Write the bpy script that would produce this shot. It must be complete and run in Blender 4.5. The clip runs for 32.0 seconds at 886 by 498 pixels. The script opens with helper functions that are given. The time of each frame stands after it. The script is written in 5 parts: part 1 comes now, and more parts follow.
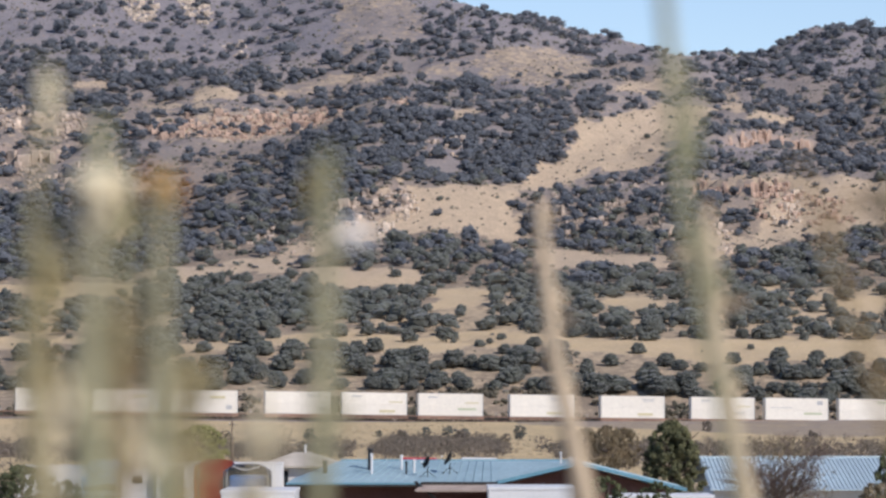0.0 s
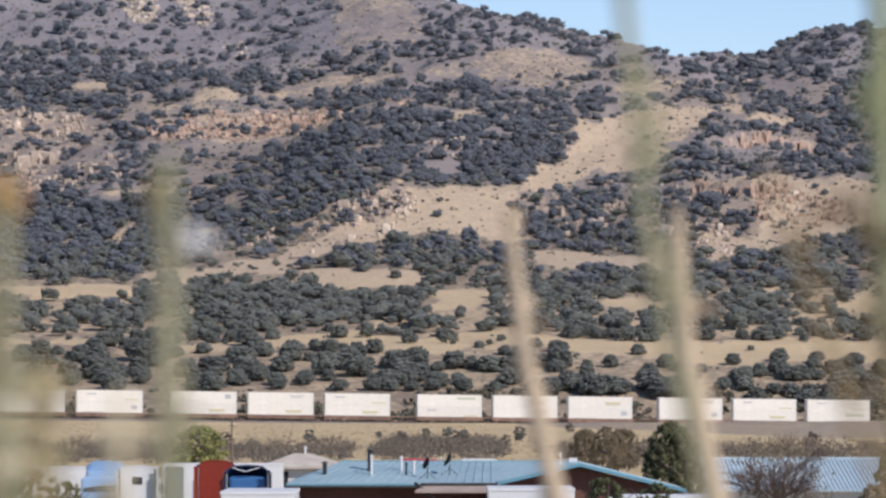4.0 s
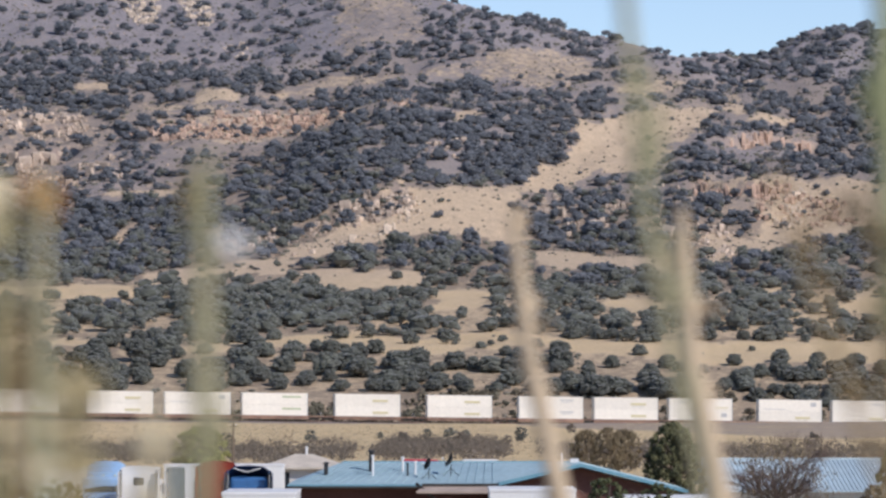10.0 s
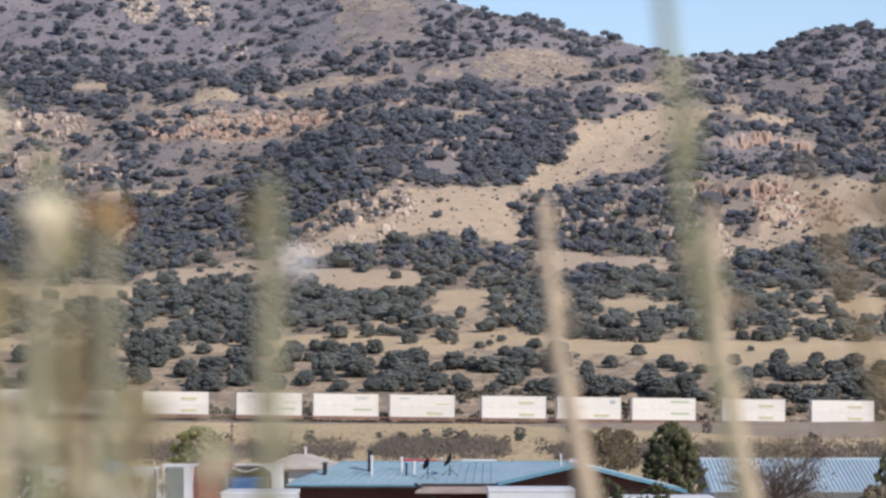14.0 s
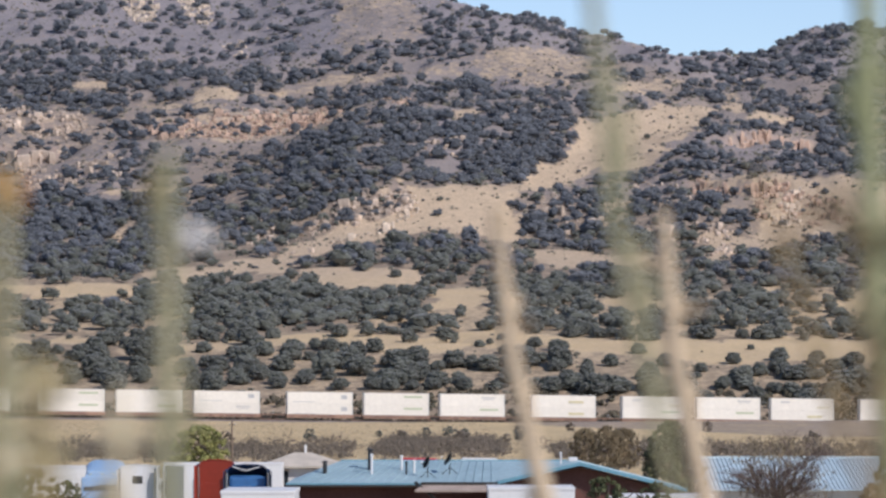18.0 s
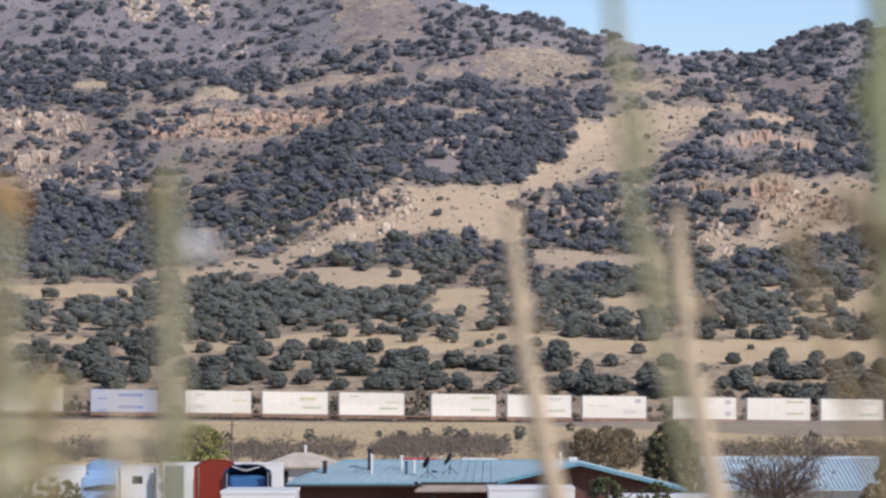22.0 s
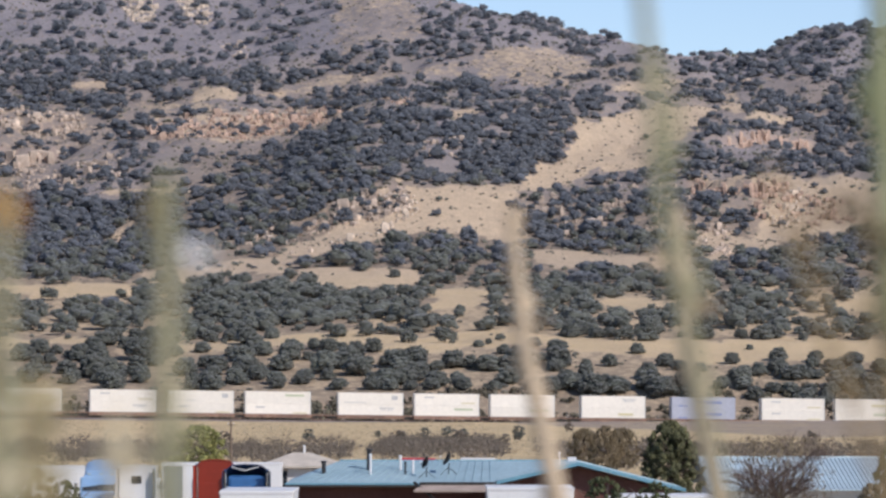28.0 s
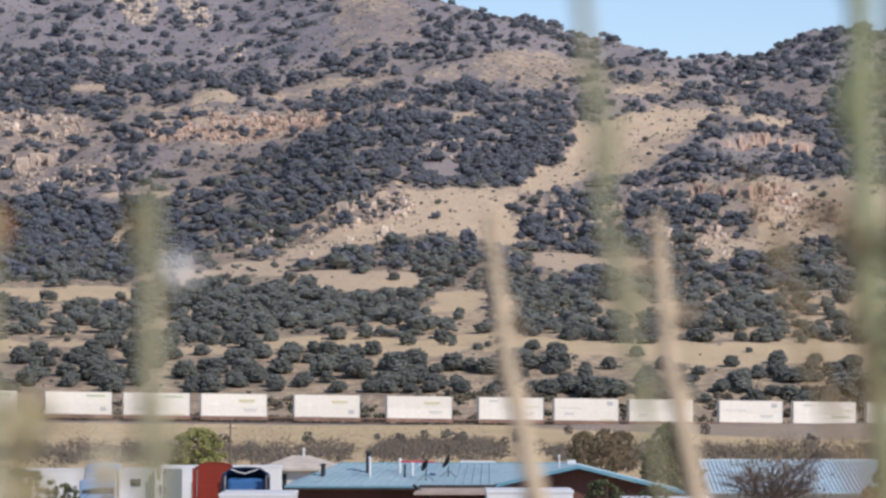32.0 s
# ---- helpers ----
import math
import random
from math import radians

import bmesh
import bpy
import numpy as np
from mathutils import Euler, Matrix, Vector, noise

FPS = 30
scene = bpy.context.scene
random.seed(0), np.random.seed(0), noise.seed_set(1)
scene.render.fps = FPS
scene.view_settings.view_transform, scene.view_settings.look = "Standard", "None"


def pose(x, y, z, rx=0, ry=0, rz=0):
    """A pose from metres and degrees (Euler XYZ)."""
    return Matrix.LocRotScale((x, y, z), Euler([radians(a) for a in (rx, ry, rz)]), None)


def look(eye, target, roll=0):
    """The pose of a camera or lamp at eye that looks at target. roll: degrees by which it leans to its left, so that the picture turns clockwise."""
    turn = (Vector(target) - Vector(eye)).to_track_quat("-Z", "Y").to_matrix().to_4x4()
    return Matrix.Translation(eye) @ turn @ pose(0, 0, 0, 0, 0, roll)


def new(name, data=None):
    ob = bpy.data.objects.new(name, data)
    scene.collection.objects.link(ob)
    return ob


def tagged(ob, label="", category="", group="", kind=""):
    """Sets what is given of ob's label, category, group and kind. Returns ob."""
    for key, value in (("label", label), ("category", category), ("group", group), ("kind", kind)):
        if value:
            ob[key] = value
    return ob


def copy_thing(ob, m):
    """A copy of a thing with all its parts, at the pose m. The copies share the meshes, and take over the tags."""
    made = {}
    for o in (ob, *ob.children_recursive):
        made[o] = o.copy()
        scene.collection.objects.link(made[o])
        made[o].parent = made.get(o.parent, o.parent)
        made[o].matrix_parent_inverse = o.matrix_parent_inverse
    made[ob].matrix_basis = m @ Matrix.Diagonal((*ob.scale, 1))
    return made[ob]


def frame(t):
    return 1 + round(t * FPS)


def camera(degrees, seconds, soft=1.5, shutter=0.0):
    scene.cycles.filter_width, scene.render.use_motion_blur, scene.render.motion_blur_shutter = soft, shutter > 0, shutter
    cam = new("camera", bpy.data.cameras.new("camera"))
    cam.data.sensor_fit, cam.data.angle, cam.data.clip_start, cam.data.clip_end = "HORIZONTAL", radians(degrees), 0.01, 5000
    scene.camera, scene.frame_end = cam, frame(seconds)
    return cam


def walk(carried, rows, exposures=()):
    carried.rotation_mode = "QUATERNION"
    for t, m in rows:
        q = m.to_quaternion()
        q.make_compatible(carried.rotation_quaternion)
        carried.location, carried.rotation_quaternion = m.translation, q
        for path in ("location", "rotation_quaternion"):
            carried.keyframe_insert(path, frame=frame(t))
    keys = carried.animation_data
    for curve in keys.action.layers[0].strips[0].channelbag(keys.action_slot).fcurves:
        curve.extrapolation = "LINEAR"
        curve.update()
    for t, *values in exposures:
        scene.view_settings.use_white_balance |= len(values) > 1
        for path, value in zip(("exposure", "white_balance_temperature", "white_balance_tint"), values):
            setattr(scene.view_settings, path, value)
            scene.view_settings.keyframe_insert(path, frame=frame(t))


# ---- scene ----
cam = camera(12.0, 32.0, soft=2.65)
# a long lens, focused on the far side of the valley
cam.data.dof.use_dof = True
cam.data.dof.focus_distance = 1100
cam.data.dof.aperture_fstop = 29
EYE = (0, 0, 8.3)
LENS = 784 / math.tan(radians(6))
# small shake of the tripod: seconds, sideways, upwards (in 1/7459 rad)
SHAKE = [(0, 0, 0), (0.5, -3, 3), (1, -2, 3), (1.5, 0, 3), (2, -2, 5), (2.5, 2, 3), (3, -2, 3), (3.5, 0, 2), (5.5, -2, 2), (6, 0, 0),
         (6.5, 2, -1), (7, 0, -1), (7.5, -2, 3), (8, 0, 2), (8.5, 0, 2), (9, 0, 5), (9.5, -2, -1), (10, 2, 3), (10.5, -2, 8), (11, -2, 3),
         (11.5, 0, 2), (12, -5, 6), (12.5, 0, 5), (13, -2, 5), (13.5, -2, 2), (14, 0, 3), (14.5, -2, 6), (16.5, 0, -0.5), (17, 0, 2.5)]
SHAKE += [(17.5, 0, 7.5), (18, 0, 0.5), (18.5, -2, 4.5), (19, 0, 0.5), (19.5, 1, 0.5), (20, 0, 4.5), (20.5, 1, -2.5), (21, 0, -2.5),
          (21.5, 0, 2.5), (22, 0, 0.5), (22.5, 0, 0.5), (23, -2, 4.5), (23.5, 1, -5.5), (24, -2, 7.5), (24.5, 0, -0.5), (25, 0, 2.5),
          (25.5, -2, 4.5), (27.5, -2, -4.5), (28, -2, 0.5), (28.5, 0, 0.5), (29, -3, -1.5), (29.5, -2, 1.5), (30, 0, 6.5), (30.5, -3, 0.5),
          (31, 0, 0.5), (31.5, -2, 3.5), (32, -3, 5.5)]
PITCH = math.degrees(math.atan(249 / LENS))
walk(cam, [(t, pose(*EYE, 90 + PITCH + math.degrees(dy / LENS), 0, math.degrees(dx / LENS))) for t, dx, dy in SHAKE],
     exposures=[(0, 0.0, 6200, 17), (32, 0.0, 6200, 17)])

# ---- light ----
SUN_DIR = Vector((0.76, -0.65, 0)).normalized()
SUN_HEIGHT = radians(36)
sun = new("sun", bpy.data.lights.new("sun", "SUN"))
sun.data.energy, sun.data.angle, sun.data.color = 3.9, radians(0.53), (1.0, 0.93, 0.82)
sun.matrix_basis = look((0, 0, 300), Vector((0, 0, 300)) - Vector((SUN_DIR.x * math.cos(SUN_HEIGHT), SUN_DIR.y * math.cos(SUN_HEIGHT), math.sin(SUN_HEIGHT))))
world = bpy.data.worlds.new("sky")
scene.world = world
world.use_nodes = True
_n = world.node_tree.nodes
_sky = _n.new("ShaderNodeTexSky")
_sky.sky_type, _sky.sun_disc = "NISHITA", False
_sky.sun_elevation, _sky.sun_rotation = SUN_HEIGHT, math.atan2(SUN_DIR.x, SUN_DIR.y)
_sky.altitude, _sky.dust_density, _sky.air_density, _sky.ozone_density = 1900, 0.1, 1.0, 1.6
_n["Background"].inputs["Strength"].default_value = 0.122
world.node_tree.links.new(_sky.outputs[0], _n["Background"].inputs["Color"])


# ---- materials ----
def material(name, colour, rough=0.8, metal=0.0, vary=0.25, size=1.0, fine=12.0, bump=0.3, second=None, island=0.0, objects=0.0, depth=0.02, shade_lift=0.0):
    """A surface with variation at two scales; size is the patches' in metres."""
    m = bpy.data.materials.new(name)
    m.use_nodes = True
    nt = m.node_tree
    nd, ln = nt.nodes, nt.links.new
    b = nd["Principled BSDF"]
    b.inputs["Roughness"].default_value, b.inputs["Metallic"].default_value = rough, metal
    # sheen added to brighten the dark, shaded sides of foliage
    b.inputs["Sheen Weight"].default_value, b.inputs["Sheen Roughness"].default_value = shade_lift, 0.6
    co = nd.new("ShaderNodeTexCoord")
    big, small = nd.new("ShaderNodeTexNoise"), nd.new("ShaderNodeTexNoise")
    big.inputs["Scale"].default_value, small.inputs["Scale"].default_value = 1 / size, fine / size
    big.inputs["Detail"].default_value, small.inputs["Detail"].default_value = 5, 4
    for n in (big, small):
        ln(co.outputs["Object"], n.inputs["Vector"])
    mix = nd.new("ShaderNodeMix")
    mix.data_type = "RGBA"
    c2 = second or tuple(c * (1 - vary) for c in colour)
    mix.inputs["A"].default_value, mix.inputs["B"].default_value = (*colour, 1), (*c2, 1)
    ramp = nd.new("ShaderNodeMapRange")
    ramp.inputs["From Min"].default_value, ramp.inputs["From Max"].default_value = 0.36, 0.64
    ln(big.outputs["Fac"], ramp.inputs["Value"])
    ln(ramp.outputs[0], mix.inputs["Factor"])
    hsv = nd.new("ShaderNodeHueSaturation")
    val = nd.new("ShaderNodeMapRange")
    val.inputs["From Min"].default_value, val.inputs["From Max"].default_value = 0.25, 0.75
    val.inputs["To Min"].default_value, val.inputs["To Max"].default_value = 1 - vary, 1 + vary
    ln(small.outputs["Fac"], val.inputs["Value"])
    last = val.outputs[0]
    for amount, node, out in ((island, "ShaderNodeNewGeometry", "Random Per Island"), (objects, "ShaderNodeObjectInfo", "Random")):
        if amount:
            src, r, mul = nd.new(node), nd.new("ShaderNodeMapRange"), nd.new("ShaderNodeMath")
            r.inputs["To Min"].default_value, r.inputs["To Max"].default_value = 1 - amount, 1 + amount
            mul.operation = "MULTIPLY"
            ln(src.outputs[out], r.inputs["Value"])
            ln(r.outputs[0], mul.inputs[0])
            ln(last, mul.inputs[1])
            last = mul.outputs[0]
    ln(last, hsv.inputs["Value"])
    ln(mix.outputs["Result"], hsv.inputs["Color"])
    ln(hsv.outputs[0], b.inputs["Base Color"])
    if bump:
        bp = nd.new("ShaderNodeBump")
        bp.inputs["Strength"].default_value, bp.inputs["Distance"].default_value = bump, depth
        ln(small.outputs["Fac"], bp.inputs["Height"])
        ln(bp.outputs[0], b.inputs["Normal"])
    return m


def ground_material():
    """Soil, dry grass, haze-tinted upper soil and gravel, mixed by the ground's own cover attribute and noise."""
    m = bpy.data.materials.new("hill_soil")
    m.use_nodes = True
    nd, ln = m.node_tree.nodes, m.node_tree.links.new
    b = nd["Principled BSDF"]
    b.inputs["Roughness"].default_value = 0.95
    co, cover, parts = nd.new("ShaderNodeTexCoord"), nd.new("ShaderNodeAttribute"), nd.new("ShaderNodeSeparateColor")
    cover.attribute_name = "cover"
    ln(cover.outputs["Color"], parts.inputs[0])

    def noise_at(scale, detail=6, rough=0.6):
        n = nd.new("ShaderNodeTexNoise")
        n.inputs["Scale"].default_value, n.inputs["Detail"].default_value, n.inputs["Roughness"].default_value = scale, detail, rough
        ln(co.outputs["Object"], n.inputs["Vector"])
        return n.outputs["Fac"]

    def mapped(v, a, z, lo=0.0, hi=1.0):
        r = nd.new("ShaderNodeMapRange")
        for k, q in (("From Min", a), ("From Max", z), ("To Min", lo), ("To Max", hi)):
            r.inputs[k].default_value = q
        ln(v, r.inputs["Value"])
        return r.outputs[0]

    def mixed(f, a, z):
        x = nd.new("ShaderNodeMix")
        x.data_type = "RGBA"
        for k, q in (("A", a), ("B", z)):
            if isinstance(q, tuple):
                x.inputs[k].default_value = (*q, 1)
            else:
                ln(q, x.inputs[k])
        ln(f, x.inputs["Factor"])
        return x.outputs["Result"]

    def plus(a, z, op="ADD"):
        q = nd.new("ShaderNodeMath")
        q.operation, q.use_clamp = op, True
        ln(a, q.inputs[0])
        ln(z, q.inputs[1])
        return q.outputs[0]

    patch, speck, fine = noise_at(0.05), noise_at(0.35), noise_at(2.2)
    base = mixed(mapped(patch, .38, .62), SOIL_A, SOIL_B)
    base = mixed(mapped(speck, .52, .68), base, SOIL_C)
    # green channel: upper hill soil with haze in its colour
    base = mixed(parts.outputs["Green"], base, mixed(mapped(speck, .35, .65), HAZE_SOIL_A, HAZE_SOIL_B))
    ragged = plus(parts.outputs["Red"], mapped(speck, .3, .7, -.3, .3))
    grass = mapped(ragged, .22, .48, 0, .95)
    base = mixed(grass, base, mixed(mapped(speck, .3, .7), GRASS_A, GRASS_B))
    base = mixed(plus(cover.outputs["Alpha"], mapped(speck, .3, .6, .6, 1.1), "MULTIPLY"), base, mixed(mapped(patch, .35, .65), VALLEY_A, VALLEY_B))
    base = mixed(mapped(plus(parts.outputs["Blue"], mapped(speck, .3, .7, -.35, .35)), .35, .6), base, mixed(mapped(speck, .36, .64), mixed(mapped(patch, .42, .58), GRAVEL_A, VALLEY_B), GRAVEL_B))
    geo, xyz = nd.new("ShaderNodeNewGeometry"), nd.new("ShaderNodeSeparateXYZ")
    ln(geo.outputs["Normal"], xyz.inputs[0])
    base = mixed(mapped(xyz.outputs["Z"], .82, .68), base, mixed(mapped(fine, .35, .65), LEDGE_A, LEDGE_B))
    hsv = nd.new("ShaderNodeHueSaturation")
    ln(base, hsv.inputs["Color"])
    ln(mapped(fine, .25, .75, .68, 1.3), hsv.inputs["Value"])
    ln(hsv.outputs[0], b.inputs["Base Color"])
    bp = nd.new("ShaderNodeBump")
    bp.inputs["Strength"].default_value, bp.inputs["Distance"].default_value = 0.7, 0.5
    ln(fine, bp.inputs["Height"])
    ln(bp.outputs[0], b.inputs["Normal"])
    return m


SOIL_A, SOIL_B, SOIL_C = (0.30, 0.235, 0.175), (0.212, 0.168, 0.13), (0.40, 0.312, 0.224)
# upper hill soil, bluish distance haze mixed into its colour
HAZE_SOIL_A, HAZE_SOIL_B = (0.29, 0.262, 0.266), (0.236, 0.215, 0.224)
GRASS_A, GRASS_B = (0.60, 0.462, 0.315), (0.475, 0.366, 0.255)
LEDGE_A, LEDGE_B = (0.43, 0.33, 0.275), (0.28, 0.215, 0.185)
VALLEY_A, VALLEY_B = (0.69, 0.52, 0.275), (0.55, 0.415, 0.228)
GRAVEL_A, GRAVEL_B = (0.40, 0.315, 0.24), (0.28, 0.222, 0.175)
M_GROUND = ground_material()
M_JUNIPER = material("juniper_foliage", (0.078, 0.084, 0.064), 0.9, vary=.3, size=2.5, second=(0.054, 0.060, 0.051), island=.25, objects=.28, bump=.4, depth=.1, shade_lift=.3)
# the far trees' foliage, with distance haze painted in as a bluer tone
M_HAZED_TREE = material("hazed_foliage", (0.071, 0.081, 0.095), 0.9, vary=.3, size=2.5, second=(0.051, 0.060, 0.077), island=.25, bump=.4, depth=.1, shade_lift=.3)
M_BARK = material("grey_bark", (0.12, 0.09, 0.07), 0.95, size=.3, bump=.6)
M_ROCK = material("pale_sandstone", (0.60, 0.49, 0.385), 0.95, vary=.25, size=4, second=(0.42, 0.335, 0.27), objects=.3, bump=.7, depth=.3)
M_REDROCK = material("red_sandstone", (0.56, 0.405, 0.30), 0.95, vary=.25, size=4, second=(0.40, 0.285, 0.225), objects=.3, bump=.7, depth=.3)
M_PALEROCK = material("cream_sandstone", (0.68, 0.57, 0.44), 0.95, vary=.25, size=4, second=(0.5, 0.41, 0.33), objects=.25, bump=.7, depth=.3)
M_WHITE = material("white_container_paint", (0.84, 0.79, 0.69), 0.45, vary=.06, size=6, fine=6, objects=.05, bump=.05)
M_PALEBLUE = material("pale_blue_container_paint", (0.43, 0.45, 0.52), 0.45, vary=.1, size=6, fine=6, bump=.05)
M_STEEL = material("grey_container_steel", (0.55, 0.54, 0.52), 0.5, vary=.12, size=1, bump=.05)
M_MARKY = material("yellow_marking", (0.64, 0.57, 0.32), 0.5, vary=.1)
M_MARKG = material("grey_marking", (0.50, 0.50, 0.49), 0.5, vary=.1)
M_MARKGR = material("green_marking", (0.52, 0.56, 0.38), 0.5, vary=.1)
M_MARKB = material("blue_marking", (0.20, 0.25, 0.46), 0.5, vary=.1)
M_WELL = material("rusty_well_car_paint", (0.31, 0.19, 0.13), 0.75, vary=.35, size=2, second=(0.20, 0.12, 0.09), objects=.2, bump=.1)
M_DARK = material("dark_greasy_steel", (0.05, 0.045, 0.04), 0.6, metal=.3, vary=.3, size=.5, bump=.1)
M_RAIL = material("rusty_rail_steel", (0.2, 0.13, 0.1), 0.5, metal=.6, vary=.2, size=.5, bump=.1)
M_BALLAST = material("grey_brown_ballast", (0.27, 0.22, 0.195), 0.95, vary=.35, size=3, fine=30, bump=.8, depth=.08)
M_TIE = material("dark_timber", (0.09, 0.07, 0.055), 0.9, size=.4, bump=.3)


# ---- mesh helpers ----
def part(name, bm, mat, parent=None, label=""):
    me = bpy.data.meshes.new(name)
    bm.to_mesh(me)
    bm.free()
    me.materials.append(mat)
    ob = new(name, me)
    if parent:
        ob.parent = parent
    if label:
        ob["label"] = label
    return ob


def mesh_part(name, verts, faces, mat, parent=None, label="", smooth_faces=False):
    me = bpy.data.meshes.new(name)
    verts, faces = np.asarray(verts, np.float32), np.asarray(faces, np.int32)
    n, k = faces.shape
    me.vertices.add(len(verts))
    me.loops.add(n * k)
    me.polygons.add(n)
    me.vertices.foreach_set("co", verts.ravel())
    me.loops.foreach_set("vertex_index", faces.ravel())
    me.polygons.foreach_set("loop_start", np.arange(n, dtype=np.int32) * k)
    me.polygons.foreach_set("use_smooth", np.full(n, smooth_faces))
    me.update(calc_edges=True)
    me.materials.append(mat)
    ob = new(name, me)
    if parent:
        ob.parent = parent
    if label:
        ob["label"] = label
    return ob


def thing(name, m, label, category, group="", kind=""):
    ob = new(name)
    ob.matrix_basis = m
    ob.empty_display_size = 0.2
    return tagged(ob, label, category, group, kind)


def box(x0, y0, z0, x1, y1, z1, bevel=0.0, bm=None):
    bm = bm or bmesh.new()
    r = bmesh.ops.create_cube(bm, size=1, matrix=Matrix.LocRotScale(((x0 + x1) / 2, (y0 + y1) / 2, (z0 + z1) / 2), None, (abs(x1 - x0), abs(y1 - y0), abs(z1 - z0))))
    if bevel:
        es = {e for v in r["verts"] for e in v.link_edges}
        bmesh.ops.bevel(bm, geom=list(es), offset=bevel, segments=2, affect="EDGES", profile=0.6)
    return bm


def tube(points, radii, n=8, bm=None, cap=True):
    """A round bar through points, with a radius at each."""
    bm = bm or bmesh.new()
    pts = [Vector(p) for p in points]
    rings = []
    for i, p in enumerate(pts):
        d = (pts[min(i + 1, len(pts) - 1)] - pts[max(i - 1, 0)]).normalized()
        q = d.to_track_quat("Z", "Y")
        rings.append([bm.verts.new(p + q @ Vector((radii[i] * math.cos(a), radii[i] * math.sin(a), 0))) for a in (2 * math.pi * k / n for k in range(n))])
    for a, b in zip(rings, rings[1:]):
        for k in range(n):
            bm.faces.new((a[k], a[(k + 1) % n], b[(k + 1) % n], b[k]))
    if cap:
        bm.faces.new(rings[0][::-1])
        bm.faces.new(rings[-1])
    return bm


def prism(outline, y0, y1, axis="y", bm=None):
    """An outline (pairs) drawn in the plane across axis and pulled along it."""
    bm = bm or bmesh.new()
    put = {"y": lambda a, b, c: (a, c, b), "x": lambda a, b, c: (c, a, b), "z": lambda a, b, c: (a, b, c)}[axis]
    f = [bm.verts.new(put(a, b, y0)) for a, b in outline]
    g = [bm.verts.new(put(a, b, y1)) for a, b in outline]
    n = len(f)
    bm.faces.new(f)
    bm.faces.new(g[::-1])
    for i in range(n):
        bm.faces.new((f[i], g[i], g[(i + 1) % n], f[(i + 1) % n]))
    bmesh.ops.recalc_face_normals(bm, faces=bm.faces)
    return bm


def ico(sub):
    bm = bmesh.new()
    bmesh.ops.create_icosphere(bm, subdivisions=sub, radius=1)
    v = np.array([x.co[:] for x in bm.verts])
    f = np.array([[x.index for x in q.verts] for q in bm.faces])
    bm.free()
    return v, f


ICO1, ICO2, ICO3 = ico(1), ico(2), ico(3)


def lumps(centres, sizes, shape, rng, rough=.25):
    """Rough balls round the centres, as one set of vertices and faces."""
    v0, f0 = shape
    n, k = len(centres), len(v0)
    v = v0[None] * (1 + rng.uniform(-rough, rough, (n, k, 1))) * sizes[:, None, :] + centres[:, None, :]
    f = f0[None] + (np.arange(n) * k)[:, None, None]
    return v.reshape(-1, 3), f.reshape(-1, 3)


def leaf_bits(centres, size, rng, twig=1.0):
    """Small loose triangles of foliage round the centres; twig stretches them upwards."""
    n = len(centres)
    d = rng.normal(0, 1, (n, 3, 3))
    d /= np.linalg.norm(d, axis=2, keepdims=True)
    d *= np.array([twig ** -.5, twig ** -.5, twig])
    v = centres[:, None, :] + d * size * rng.uniform(.5, 1.2, (n, 1, 1))
    return v.reshape(-1, 3), np.arange(n * 3).reshape(-1, 3)


def join(*sets):
    vs, fs, o = [], [], 0
    for v, f in sets:
        vs.append(v)
        fs.append(f + o)
        o += len(v)
    return np.concatenate(vs), np.concatenate(fs)


# ---- ground ----
# profile along the line of sight: distance and height
PROFILE_Y = (-4000, -60, 0, 12, 60, 130, 300, 900, 990, 1060, 1150, 1300, 1380, 1410, 1450, 1480, 1620, 1780, 1950, 2150, 2600, 6000)
PROFILE_Z = (6, 6.6, 7.1, 7.0, 4.0, 0, 0, 0, .3, 4, 20.5, 41, 54, 59, 76, 79, 114, 148, 190, 240, 180, 20)
CREST_X = (-900, -300, -60, -26, 4, 45, 68, 82, 103, 125, 140, 152, 163, 176, 190, 260, 500, 1500)
CREST_Z = (240, 235, 222, 192, 184, 180, 172, 162, 154, 153, 155, 164, 172, 175, 173, 172, 150, 60)
SPURS = ((22, 1545, 75, 30, 12.5, 1.25, 30), (-21, 1535, 80, 34, 14.5, 1.43, 26), (150, 1480, 60, 30, 9, -.3, 30), (-150, 1600, 60, 26, 8, .2, 26),
         (-20, 1820, 55, 90, 10, 0, 90), (120, 1240, 70, 30, 4, .2, 30), (-120, 1280, 80, 30, 4, -.2, 30))
LEDGES = ((-121, 1585, -31, 1624, 3.6), (-167, 1590, -137, 1593, 3.4), (-164, 1558, -141, 1568, 6.6), (-37, 1429, -12, 1440, 2.6),
          (103, 1538, 137, 1583, 6.6), (87, 1463, 119, 1448, 6.2), (107, 1750, 138, 1757, 1.5), (111, 1425, 123, 1439, 3.6))


